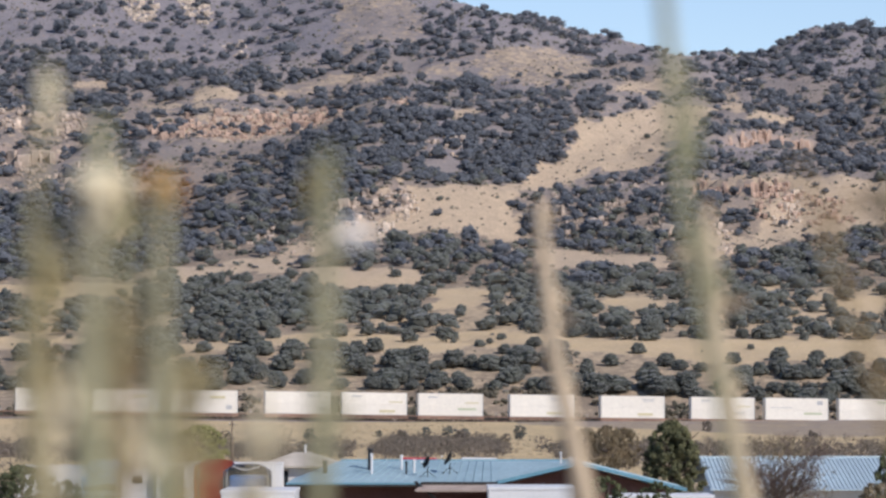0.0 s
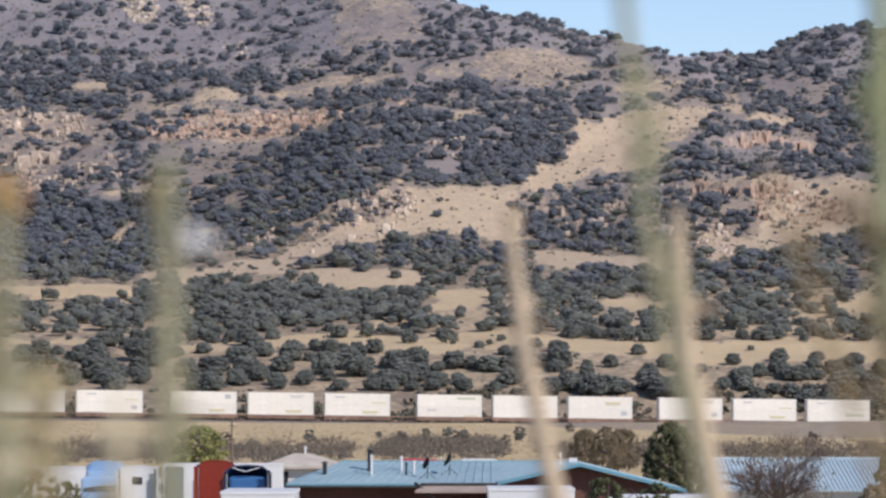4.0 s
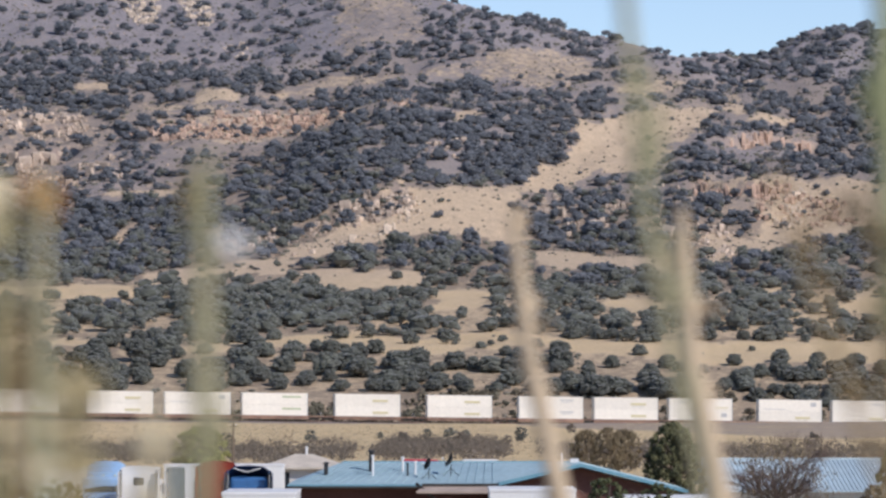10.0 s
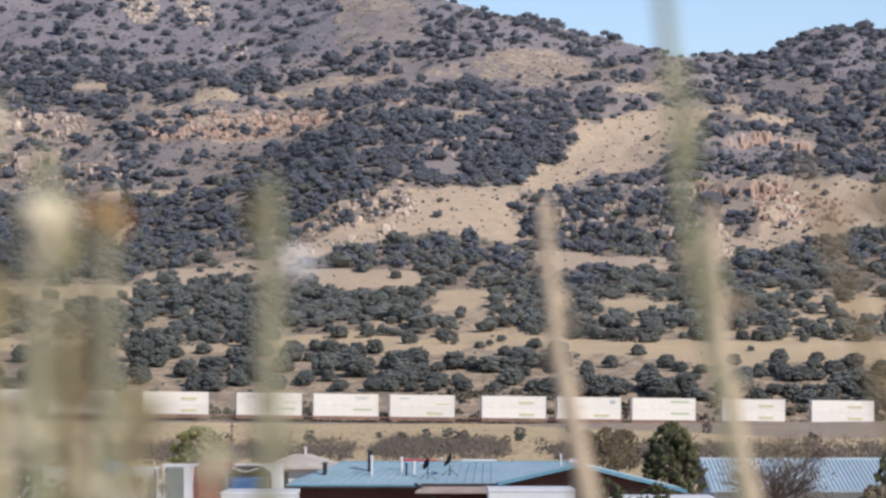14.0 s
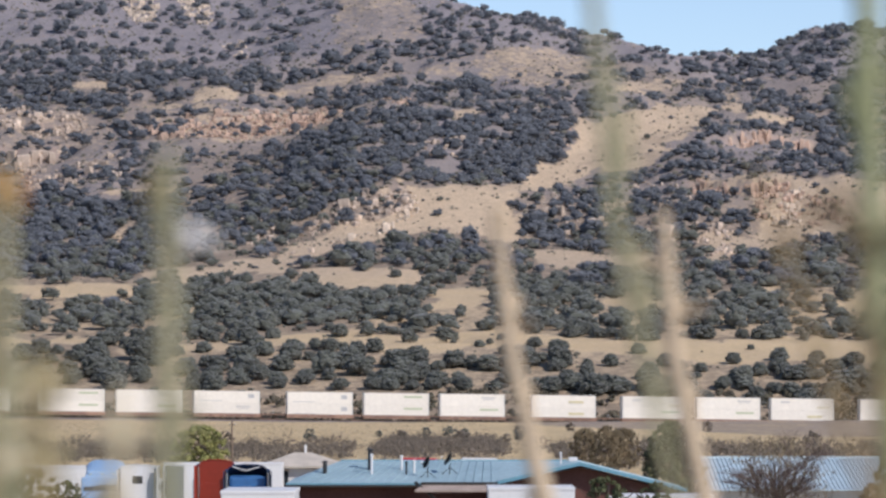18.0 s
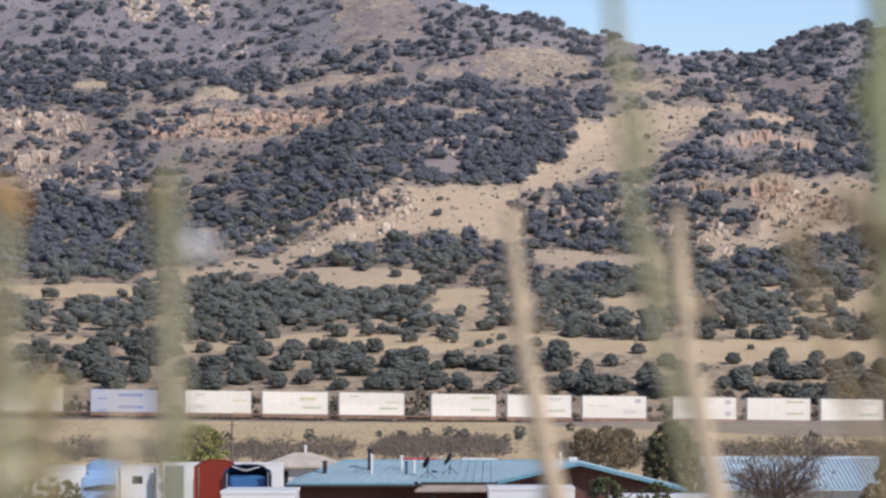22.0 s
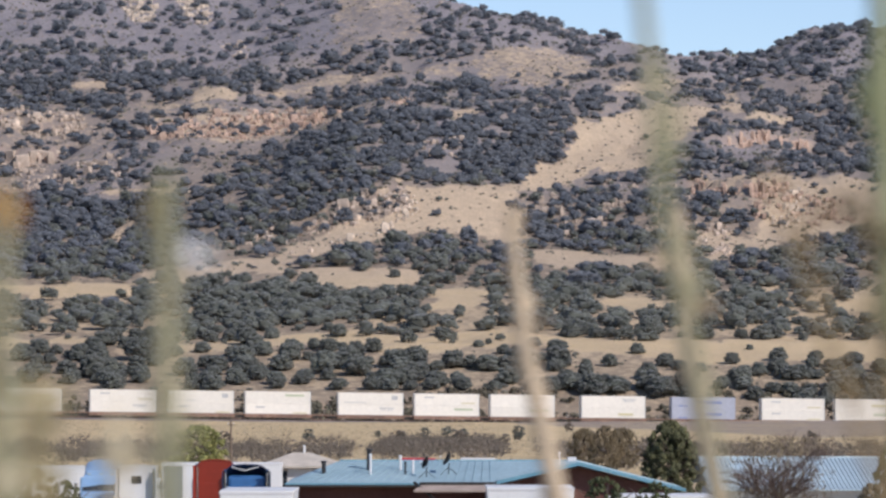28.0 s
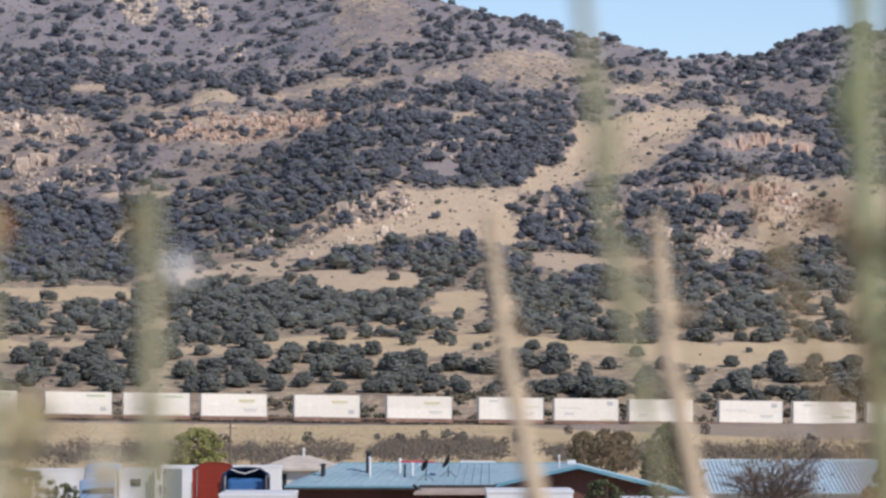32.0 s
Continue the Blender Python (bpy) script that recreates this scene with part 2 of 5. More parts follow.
def rail_z(s):
    return .7 - .0133 * s
def smooth(t):
    t = np.clip(t, 0, 1)
    return t * t * (3 - 2 * t)
def land(x, y):
    """Height of the ground, without its roughness."""
    x, y = np.asarray(x, float), np.asarray(y, float)
    far = .3 + .7 * smooth((y - 1380) / 120)
    wob = (14 * np.sin(x / 61 + 1) + 8 * np.sin(x / 27 + y / 90) + 4 * np.sin(x / 11.3 - y / 47)) * far
    hill = smooth((y - 1080) / 200)
    z = np.interp(y + wob * hill, PROFILE_Y, PROFILE_Z)
    for cx, cy, a, b, h, turn, b2 in SPURS:
        u, v = (x - cx) * np.cos(turn) + (y - cy) * np.sin(turn), (y - cy) * np.cos(turn) - (x - cx) * np.sin(turn)
        z = z + h * np.exp(-(u / a) ** 2 - (v / np.where(v > 0, b2, b)) ** 2)
    crest = np.interp(x, CREST_X, CREST_Z) - .12 * np.maximum(y - 1960, 0)
    k = 6.0
    z = np.where(y > 1500, -k * np.log(np.exp(-np.minimum(z, 400) / k) + np.exp(-crest / k)), z)
    # rock ledges: a steep face, evened out above and below
    for x0, y0, x1, y1, h in LEDGES:
        f = np.clip((x - x0) / (x1 - x0), 0, 1)
        d = y - (y0 + f * (y1 - y0)) + 3 * np.sin(x / 5) + 1.5 * np.sin(x / 2.1)
        end = np.exp(-(np.maximum(np.maximum(x0 - x, x - x1), 0) / 5) ** 2)
        z = z + h * end * (smooth((d + 1.5) / 4) - smooth((d + 26) / 54))
    # the bed of the railway
    s = (x - 0) * .985 + (y - 1034) * .1724
    d = -(x - 0) * .1724 + (y - 1034) * .985
    bed = rail_z(s) - .75
    near = smooth(1 - (np.abs(d) - 5) / 45) * smooth(1 - (np.abs(s) - 500) / 500)
    return z * (1 - near) + bed * near


def value_noise(x, y, seed):
    xi, yi = np.floor(x), np.floor(y)
    def h(a, b):
        return np.modf(np.abs(np.sin(a * 127.1 + b * 311.7 + seed * 74.7) * 43758.5453))[0]
    u, v = smooth(x - xi), smooth(y - yi)
    return (h(xi, yi) * (1 - u) + h(xi + 1, yi) * u) * (1 - v) + (h(xi, yi + 1) * (1 - u) + h(xi + 1, yi + 1) * u) * v - .5


def height(x, y):
    """The ground with its roughness: gullies and steps on the hill, small humps on the flat."""
    x, y = np.asarray(x, float), np.asarray(y, float)
    hill = smooth((y - 1075) / 120)
    low = 2.2 * value_noise(x / 60, y / 26, 1) + 1.3 * value_noise(x / 22, y / 11, 2) + .8 * value_noise(x / 6, y / 5, 3)
    high = 6 * value_noise(x / 30, y / 70, 1) + 3.6 * value_noise(x / 15, y / 20, 2) + 2.0 * value_noise(x / 5.5, y / 7, 3)
    rough = low + (high - low) * smooth((y - 1380) / 120)
    flat = .5 * value_noise(x / 18, y / 40, 4) * smooth((y - 320) / 100) * (1 - smooth((y - 990) / 25))
    return land(x, y) + rough * hill + flat


# what grows where: density of the trees, share of dry grass, and the outline of the patch; later patches lie over earlier ones
COVER = []


def cover(dense, grass, *outline):
    COVER.append((dense, grass, np.array(outline, float)))


cover(0.22, 0, (-228, 2011), (-165, 2125), (-98, 2112), (-88, 1856), (-110, 1804), (-149, 1840), (-177, 1830), (-209, 1846))
cover(0.3, 0, (-98, 2112), (-74, 2030), (-49, 2082), (-43, 1756), (-77, 1734), (-110, 1804), (-96, 1866))
cover(0.02, 0.6, (-47, 1902), (-35, 1903), (-24, 2010), (-9, 1813), (-8, 1768), (-22, 1756), (-41, 1753), (-45, 1820))
cover(1, 0, (-208, 1840), (-177, 1826), (-148, 1832), (-108, 1777), (-104, 1718), (-84, 1736), (-52, 1747), (-10, 1766), (11, 1762), (14, 1744), (-10, 1740), (-51, 1722),
      (-80, 1684), (-82, 1645), (-108, 1663), (-122, 1670), (-133, 1648), (-178, 1696), (-191, 1693))
cover(0.05, 0.7, (-148, 1712), (-135, 1714), (-131, 1696), (-148, 1693))
cover(0.04, 0.8, (-102, 1705), (-86, 1672), (-83, 1663), (-99, 1662))
cover(0.12, 0.5, (-120, 1680), (-101, 1663), (-84, 1633), (-111, 1608))
cover(0.55, 0, (-24, 1921), (-11, 1866), (12, 1966), (29, 1939), (51, 1952), (54, 1830), (28, 1744), (9, 1756), (-5, 1770), (-10, 1816))
cover(0.42, 0.1, (54, 1938), (68, 1970), (78, 1826), (96, 1804), (93, 1734), (69, 1657), (63, 1760), (52, 1772))
cover(0.05, 0.55, (-75, 1678), (-51, 1714), (-28, 1714), (4, 1718), (18, 1742), (47, 1774), (61, 1764), (61, 1681), (40, 1664), (22, 1699), (13, 1718), (-12, 1705), (-32,
      1704), (-55, 1696))
cover(0.75, 0.15, (-80, 1640), (-51, 1700), (-23, 1698), (16, 1716), (22, 1686), (36, 1675), (47, 1612), (66, 1656), (65, 1584), (54, 1560), (34, 1520), (20, 1531), (0,
      1554), (-17, 1531), (-29, 1543), (-50, 1672), (-73, 1634))
cover(0.1, 0.4, (-109, 1588), (-97, 1600), (-71, 1634), (-50, 1663), (-29, 1542), (-37, 1522), (-54, 1586), (-68, 1564), (-86, 1556), (-106, 1566))
cover(0.42, 0.1, (-125, 1596), (-106, 1567), (-86, 1555), (-68, 1566), (-56, 1580), (-68, 1526), (-87, 1495), (-113, 1495), (-125, 1549))
cover(1.25, 0, (-29, 1525), (-5, 1548), (20, 1531), (45, 1546), (47, 1534), (41, 1504), (27, 1474), (19, 1454), (-16, 1440), (-27, 1434), (-42, 1417), (-59, 1408), (-81,
      1432), (-86, 1480), (-70, 1514), (-54, 1546))
cover(0.22, 0, (-8, 1496), (10, 1504), (8, 1478), (-8, 1477))
cover(0.05, 0.6, (-2, 1548), (14, 1572), (13, 1532), (1, 1532))
cover(0.08, 0.1, (-74, 1444), (-54, 1490), (-53, 1480), (-69, 1430))
cover(0.35, 0.2, (-191, 1687), (-167, 1688), (-140, 1651), (-124, 1586), (-113, 1522), (-119, 1472), (-134, 1460), (-153, 1501), (-168, 1490))
cover(0.12, 0.15, (-178, 1572), (-143, 1585), (-130, 1462), (-152, 1502), (-168, 1490))
cover(1.5, 0, (-168, 1488), (-145, 1489), (-120, 1456), (-94, 1458), (-83, 1432), (-72, 1400), (-80, 1350), (-96, 1344), (-105, 1351), (-134, 1278), (-144, 1274))
cover(0, 0.6, (-120, 1456), (-118, 1462), (-96, 1490), (-86, 1474), (-94, 1458), (-117, 1454))
cover(0.1, 0.5, (-110, 1429), (-103, 1428), (-103, 1417), (-108, 1416))
cover(0.03, 0.8, (-27, 1435), (-16, 1440), (23, 1460), (35, 1480), (33, 1458), (23, 1436), (21, 1406), (11, 1400), (-8, 1405), (-15, 1387), (-29, 1356), (-44, 1350),
      (-55, 1348), (-42, 1400), (-27, 1416), (-12, 1424), (-16, 1436))
cover(0.4, 0.1, (-27, 1434), (-12, 1440), (-10, 1426), (-21, 1416), (-36, 1408), (-53, 1402), (-65, 1416), (-42, 1418))
cover(0.03, 0.9, (48, 1548), (58, 1554), (70, 1582), (92, 1636), (104, 1651), (100, 1592), (84, 1526), (74, 1496), (56, 1500), (41, 1483), (28, 1468), (30, 1488), (41,
      1504), (46, 1530))
cover(0.72, 0.05, (96, 1801), (115, 1816), (133, 1892), (148, 1986), (157, 1896), (174, 1843), (197, 1951), (216, 2047), (221, 2005), (168, 1462), (141, 1462), (112,
      1476), (83, 1480), (76, 1494), (86, 1528), (103, 1597), (104, 1652), (91, 1704))
cover(0.03, 0.8, (119, 1618), (135, 1656), (131, 1618), (118, 1604))
cover(0.06, 0.2, (139, 1729), (155, 1735), (153, 1702), (140, 1710))
cover(0.04, 0.6, (66, 1645), (97, 1732), (106, 1735), (87, 1669), (67, 1614))
cover(0.1, 0.6, (111, 1688), (118, 1696), (115, 1615), (108, 1615))
cover(0.12, 0.2, (101, 1538), (140, 1614), (139, 1582), (105, 1508))
cover(0.68, 0.1, (33, 1458), (46, 1488), (68, 1500), (83, 1480), (88, 1466), (86, 1418), (80, 1370), (58, 1370), (33, 1381), (31, 1423))
cover(1, 0, (31, 1417), (75, 1411), (75, 1372), (33, 1381))
cover(0.1, 0.55, (88, 1471), (112, 1472), (141, 1459), (168, 1459), (164, 1429), (136, 1410), (116, 1402), (101, 1378), (86, 1346), (86, 1393))
cover(0.42, 0.15, (88, 1466), (107, 1452), (107, 1423), (100, 1408), (87, 1414))
cover(0.95, 0, (-34, 1374), (-17, 1399), (0, 1408), (22, 1406), (33, 1381), (21, 1315), (8, 1310), (-4, 1327), (-15, 1334), (-25, 1326), (-43, 1338), (-54, 1334), (-44,
      1340))
cover(0.3, 0.6, (-79, 1332), (-66, 1350), (-47, 1346), (-43, 1332), (-64, 1322), (-71, 1309))
cover(0.02, 0.9, (18, 1388), (40, 1382), (71, 1357), (71, 1338), (53, 1327), (37, 1328), (31, 1354))
cover(0.95, 0, (86, 1346), (101, 1372), (120, 1400), (136, 1412), (164, 1428), (154, 1340), (125, 1300), (110, 1288), (94, 1280), (81, 1292))
cover(1.1, 0.1, (30, 1322), (46, 1330), (66, 1334), (74, 1322), (72, 1279), (47, 1262), (29, 1278))
cover(0.02, 0.8, (-43, 1328), (-25, 1326), (-7, 1318), (-6, 1309), (-14, 1291), (-28, 1267), (-39, 1300), (-46, 1318))
cover(0.04, 0.8, (-4, 1267), (8, 1292), (17, 1264), (11, 1234), (-4, 1226))
cover(0.04, 0.8, (-144, 1273), (-115, 1273), (-92, 1272), (-91, 1254), (-115, 1260), (-142, 1254))
cover(0.05, 0.7, (-98, 1320), (-72, 1342), (-68, 1322), (-77, 1304), (-93, 1280))
cover(0.55, 0.35, (-142, 1254), (-91, 1254), (-75, 1267), (-69, 1177), (-92, 1174), (-115, 1184), (-135, 1192))
cover(0.95, 0.1, (-76, 1304), (-64, 1321), (-42, 1285), (-22, 1267), (-7, 1284), (-2, 1250), (-7, 1220), (-23, 1213), (-35, 1188), (-51, 1176), (-62, 1159), (-70, 1202))
cover(0.65, 0.4, (-23, 1213), (-4, 1226), (16, 1232), (21, 1309), (25, 1272), (22, 1213), (17, 1170), (-10, 1180), (-29, 1195))
cover(0.75, 0.35, (26, 1292), (71, 1261), (74, 1212), (68, 1164), (34, 1160), (19, 1178))
cover(0.04, 0.8, (46, 1243), (64, 1261), (63, 1219), (47, 1224))
cover(0.5, 0.4, (79, 1279), (103, 1248), (118, 1249), (136, 1286), (149, 1294), (135, 1177), (97, 1170), (75, 1164))
cover(0.02, 0.8, (93, 1261), (104, 1294), (104, 1249), (93, 1230))
cover(0.02, 0.8, (109, 1234), (127, 1236), (126, 1219), (109, 1219))
cover(0.015, 1, (-49, 1164), (-29, 1184), (-10, 1174), (19, 1178), (26, 1166), (49, 1156), (74, 1160), (97, 1165), (135, 1172), (130, 1129), (93, 1123), (70, 1120), (56,
      1128), (30, 1141), (18, 1152), (0, 1142), (-14, 1135), (-28, 1160), (-46, 1146))
cover(0.02, 0.9, (-133, 1178), (-98, 1171), (-83, 1159), (-90, 1156), (-130, 1152))
cover(0.03, 0.8, (-73, 1148), (-54, 1168), (-52, 1144), (-69, 1136))
cover(0.15, 0.3, (-130, 1148), (-90, 1152), (-49, 1140), (-14, 1134), (18, 1147), (33, 1138), (70, 1116), (129, 1126), (126, 1093), (-121, 1076))
cover(0.3, 0.15, (-130, 1148), (-88, 1153), (-80, 1088), (-123, 1088))
cover(0.35, 0.15, (-68, 1128), (-48, 1142), (-44, 1088), (-64, 1088))


def within(x, y, outline):
    """Which of the places lie inside the outline."""
    hit = np.zeros(x.shape, bool)
    for (xa, ya), (xb, yb) in zip(outline, np.roll(outline, -1, 0)):
        if ya != yb:
            hit ^= ((ya > y) != (yb > y)) & (x < xa + (y - ya) * (xb - xa) / (yb - ya))
    return hit


def cover_at(x, y):
    """Density of the trees and share of grass at a place; the patches have ragged edges."""
    x, y = np.asarray(x, float), np.asarray(y, float)
    u = x + 6 * value_noise(x / 14, y / 18, 7) + 4 * value_noise(x / 5, y / 7, 8)
    v = y + 12 * value_noise(x / 13, y / 15, 9) + 8 * value_noise(x / 5, y / 6, 10)
    dense, grass = np.full(x.shape, .5), np.full(x.shape, .2)
    for d, g, outline in COVER:
        lo, hi = outline.min(0), outline.max(0)
        near = (u > lo[0]) & (u < hi[0]) & (v > lo[1]) & (v < hi[1])
        near[near] = within(u[near], v[near], outline)
        dense[near], grass[near] = d, g
    return dense, grass


def axis(*runs):
    out = []
    for a, b, step in runs:
        out += list(np.arange(a, b, step))
    return np.array(out)


def build_ground():
    gx = axis((-6000, -1000, 1000), (-1000, -280, 60), (-280, 280.1, 2.6), (300, 1000, 60), (1000, 6001, 1000))
    gy = axis((-4000, -100, 600), (-100, 140, 8), (140, 950, 15), (950, 1100, 3), (1100, 2000, 3.4), (2000, 2600, 40), (2600, 7001, 600))
    X, Y = np.meshgrid(gx, gy)
    Z = height(X, Y)
    nx, ny = len(gx), len(gy)
    i = np.arange(nx * ny).reshape(ny, nx)
    f = np.stack([i[:-1, :-1], i[:-1, 1:], i[1:, 1:], i[1:, :-1]], -1).reshape(-1, 4)
    ob = mesh_part("ground", np.stack([X, Y, Z], -1).reshape(-1, 3), f, M_GROUND, smooth_faces=True)
    dense, o = cover_at(X, Y)
    field = smooth((Y - 330) / 60) * smooth((1012 - Y) / 15)
    # painted haze sets in with distance, in patches, and is full near the top
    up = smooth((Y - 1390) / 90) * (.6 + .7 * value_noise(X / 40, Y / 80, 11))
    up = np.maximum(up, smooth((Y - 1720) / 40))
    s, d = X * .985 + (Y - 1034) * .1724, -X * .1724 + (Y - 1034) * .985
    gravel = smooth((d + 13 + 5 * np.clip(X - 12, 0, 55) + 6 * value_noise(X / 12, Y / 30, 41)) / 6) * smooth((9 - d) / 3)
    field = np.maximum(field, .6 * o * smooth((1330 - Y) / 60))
    # share of the haze-tinted soil, less where grass grows
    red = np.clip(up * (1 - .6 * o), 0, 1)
    dome = np.exp(-((X + 28) / 26) ** 2 - ((Y - 1800) / 55) ** 2)
    o = np.clip(o + .12 * value_noise(X / 9, Y / 14, 43) * (dense < .6), 0, 1) * (1 - .6 * dome) * (1 - .35 * smooth((Y - 1640) / 40))
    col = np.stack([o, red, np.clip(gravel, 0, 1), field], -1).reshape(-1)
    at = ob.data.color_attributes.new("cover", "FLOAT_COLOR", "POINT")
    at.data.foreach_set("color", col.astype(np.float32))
    tagged(ob, "dry juniper hillside and grassy valley floor", "ground", kind="structure")


build_ground()


# ---- railway ----
YAW, GRADE = math.degrees(math.atan2(.1724, .985)), math.degrees(math.atan(.0133))


def on_track(s, up=0.0):
    return pose(s * .985, 1034 + s * .1724, rail_z(s) + up, 0, GRADE, YAW)


def build_track():
    m = on_track(0)
    bed = thing("railway_bed", m, "grey-brown ballast bed of a single railway line", "railway", kind="structure")
    part("ballast", prism([(-3.6, -1.0), (-1.9, -.3), (1.9, -.3), (3.6, -1.0)], -900, 900, "x"), M_BALLAST, bed)
    for y in (-.72, .72):
        part("rail", prism([(y - .07, -.18), (y + .07, -.18), (y + .035, 0), (y - .035, 0)], -900, 900, "x"), M_RAIL, bed)
    bm = bmesh.new()
    for k in range(-220, 221):
        box(k * .6 - .12, -1.3, -.33, k * .6 + .12, 1.3, -.17, bm=bm)
    tagged(part("sleepers", bm, M_TIE, bed, "dark timber sleepers"), kind="stuff")


build_track()

UNIT_S, UNIT_L = 18.87, 22.83   # spacing of stacks inside a car and between cars
CARS = (3, 1, 1, 3, 3, 3, 3, 1, 1, 3, 3, 1, 3, 3, 3, 1, 1, 3, 3, 1, 1, 3, 1, 3)


def build_container(shell, marks, label):
    """A 53-foot box, its floor's middle at the origin."""
    c = thing("container", Matrix(), label, "container", "containers on the train")
    L, W, H = 16.15, 2.6, 2.88
    out = [(L / 2 - .06, W / 2 - .03), (-L / 2 + .06, W / 2 - .03)]
    for k in range(26):
        x = -L / 2 + .55 + k * .605
        out += [(x - .14, -W / 2 + .03), (x - .09, -W / 2 + .015), (x + .09, -W / 2 + .015), (x + .14, -W / 2 + .03)]
    out = out[:2] + [(-L / 2 + .06, -W / 2 + .045)] + out[2:] + [(L / 2 - .06, -W / 2 + .045)]
    bm = prism(out, .1, H - .03, "z")
    part("shell", bm, shell, c)
    for x in (-L / 2, L / 2 - .16):
        for y in (-W / 2, W / 2 - .16):
            part("corner_post", box(x, y, 0, x + .16, y + .16, H, .02), M_STEEL if shell is not M_PALEBLUE else shell, c)
    for y in (-W / 2, W / 2 - .1):
        part("bottom_rail", box(-L / 2 + .17, y, 0, L / 2 - .17, y + .1, .16, .015), shell, c)
        part("top_rail", box(-L / 2 + .17, y, H - .12, L / 2 - .17, y + .1, H, .015), shell, c)
    part("door", box(-L / 2 - .015, -W / 2 + .18, .2, -L / 2 + .05, -.02, H - .15), shell, c)
    part("door", box(-L / 2 - .015, .02, .2, -L / 2 + .05, W / 2 - .18, H - .15), shell, c)
    for x0, z0, x1, z1, mat in marks:
        part("marking", box(x0, -W / 2 - .012, z0, x1, -W / 2 + .004, z1), mat, c)
    return c


def build_car(units):
    """A well car of one unit or of three that share their bogies; the first stack's middle is the origin."""
    car = thing("well_car", Matrix(), "rust-brown steel well car of a freight train", "rail car", "cars of the train")
    for u in range(units):
        o = -u * UNIT_S
        for y in (-1.45, 1.33):
            bm = box(o - 8.25, y, .35, o + 8.25, y + .12, 1.25, .02)
            for k in range(12):
                x = o - 7.7 + k * 1.4
                box(x - .06, y - .04, .4, x + .06, y + .16, 1.2, bm=bm)
            part("side_sill", bm, M_WELL, car)
        part("well_floor", box(o - 8.2, -1.32, .35, o + 8.2, 1.32, .5), M_WELL, car)
    ends = [8.25 + (UNIT_L - UNIT_S) / 2 * .5 + .4]
    ends += [-(u + .5) * UNIT_S for u in range(units - 1)]
    ends += [-(units - 1) * UNIT_S - 8.25 - (UNIT_L - UNIT_S) / 2 * .5 - .4]
    for i, x in enumerate(ends):
        outer = i in (0, len(ends) - 1)
        w = 1.9 if outer else 1.3
        part("end_platform", box(x - w, -1.3, .95, x + w, 1.3, 1.2, .03), M_WELL, car)
        bogie = part("bogie", box(x - 1.2, -1.05, .4, x + 1.2, -.85, .75, .04, box(x - 1.2, .85, .4, x + 1.2, 1.05, .75, .04, box(x - .2, -.85, .35, x + .2, .85, .95))), M_DARK, car)
        for wx in (x - .86, x + .86):
            for wy in (-.8, .68):
                part("wheel", tube([(wx, wy, .45), (wx, wy + .12, .45)], [.45, .45], 16), M_RAIL, bogie)
        if outer:
            sgn = 1 if i == 0 else -1
            part("coupler", box(x + sgn * 1.2, -.12, .75, x + sgn * 2.0, .12, .95, .03), M_DARK, car)
            bm = bmesh.new()
            for y in (-1.25, 1.2):
                box(x + sgn * 1.75, y, 1.2, x + sgn * 1.8, y + .05, 2.2, bm=bm)
            for z in (1.5, 1.85, 2.15):
                box(x + sgn * 1.75, -1.25, z, x + sgn * 1.8, 1.25, z + .04, bm=bm)
            part("end_railing", bm, M_STEEL, car)
    return car


def build_train():
    """Every car and box once, with its place on the train when the film starts."""
    white = [build_container(M_WHITE, marks, "white painted steel container stacked on a well car") for marks in (
        [(2.2, 1.9, 5.6, 2.15, M_MARKG), (2.6, 1.5, 5.2, 1.65, M_MARKG)],
        [(1.2, 1.0, 5.0, 1.5, M_MARKY), (1.4, .7, 4.6, .8, M_MARKG)],
        [(1.8, 1.7, 6.4, 2.2, M_MARKGR)],
        [(-5.6, 1.8, -3.2, 2.1, M_MARKG), (3.6, .5, 7.0, .75, M_MARKY)],
        [(-6.6, .4, -1.2, .55, M_MARKG), (5.2, 1.2, 6.6, 2.2, M_MARKG)])]
    blue = build_container(M_PALEBLUE, [(-1.5, 1.2, 4.6, 1.9, M_MARKB), (-6.4, .5, -4, .8, M_MARKB)], "pale blue-grey steel container with blue lettering bars")
    kinds = {1: build_car(1), 3: build_car(3)}
    used, out = set(), []

    def take(ob):
        if ob in used:
            return copy_thing(ob, Matrix())
        used.add(ob)
        return ob
    rng = random.Random(5)
    s, stack = 107.9, 0
    for units in CARS:
        out.append((take(kinds[units]), s, 0.0))
        for u in range(units):
            odd = stack == 35
            low, high = (blue, blue) if odd else (rng.choice(white), rng.choice(white))
            out.append((take(low), s - u * UNIT_S, .92))
            out.append((take(high), s - u * UNIT_S, .92 + 2.89))
            stack += 1
        s -= (units - 1) * UNIT_S + UNIT_L
    return out


TRAIN = build_train()
TRAVEL = ((0, 0), (3, 73.6), (6, 147.0), (9, 219.9), (13, 317.3), (16, 389.5), (19, 461.3), (23, 557.6), (28, 677.5), (32, 773.1))


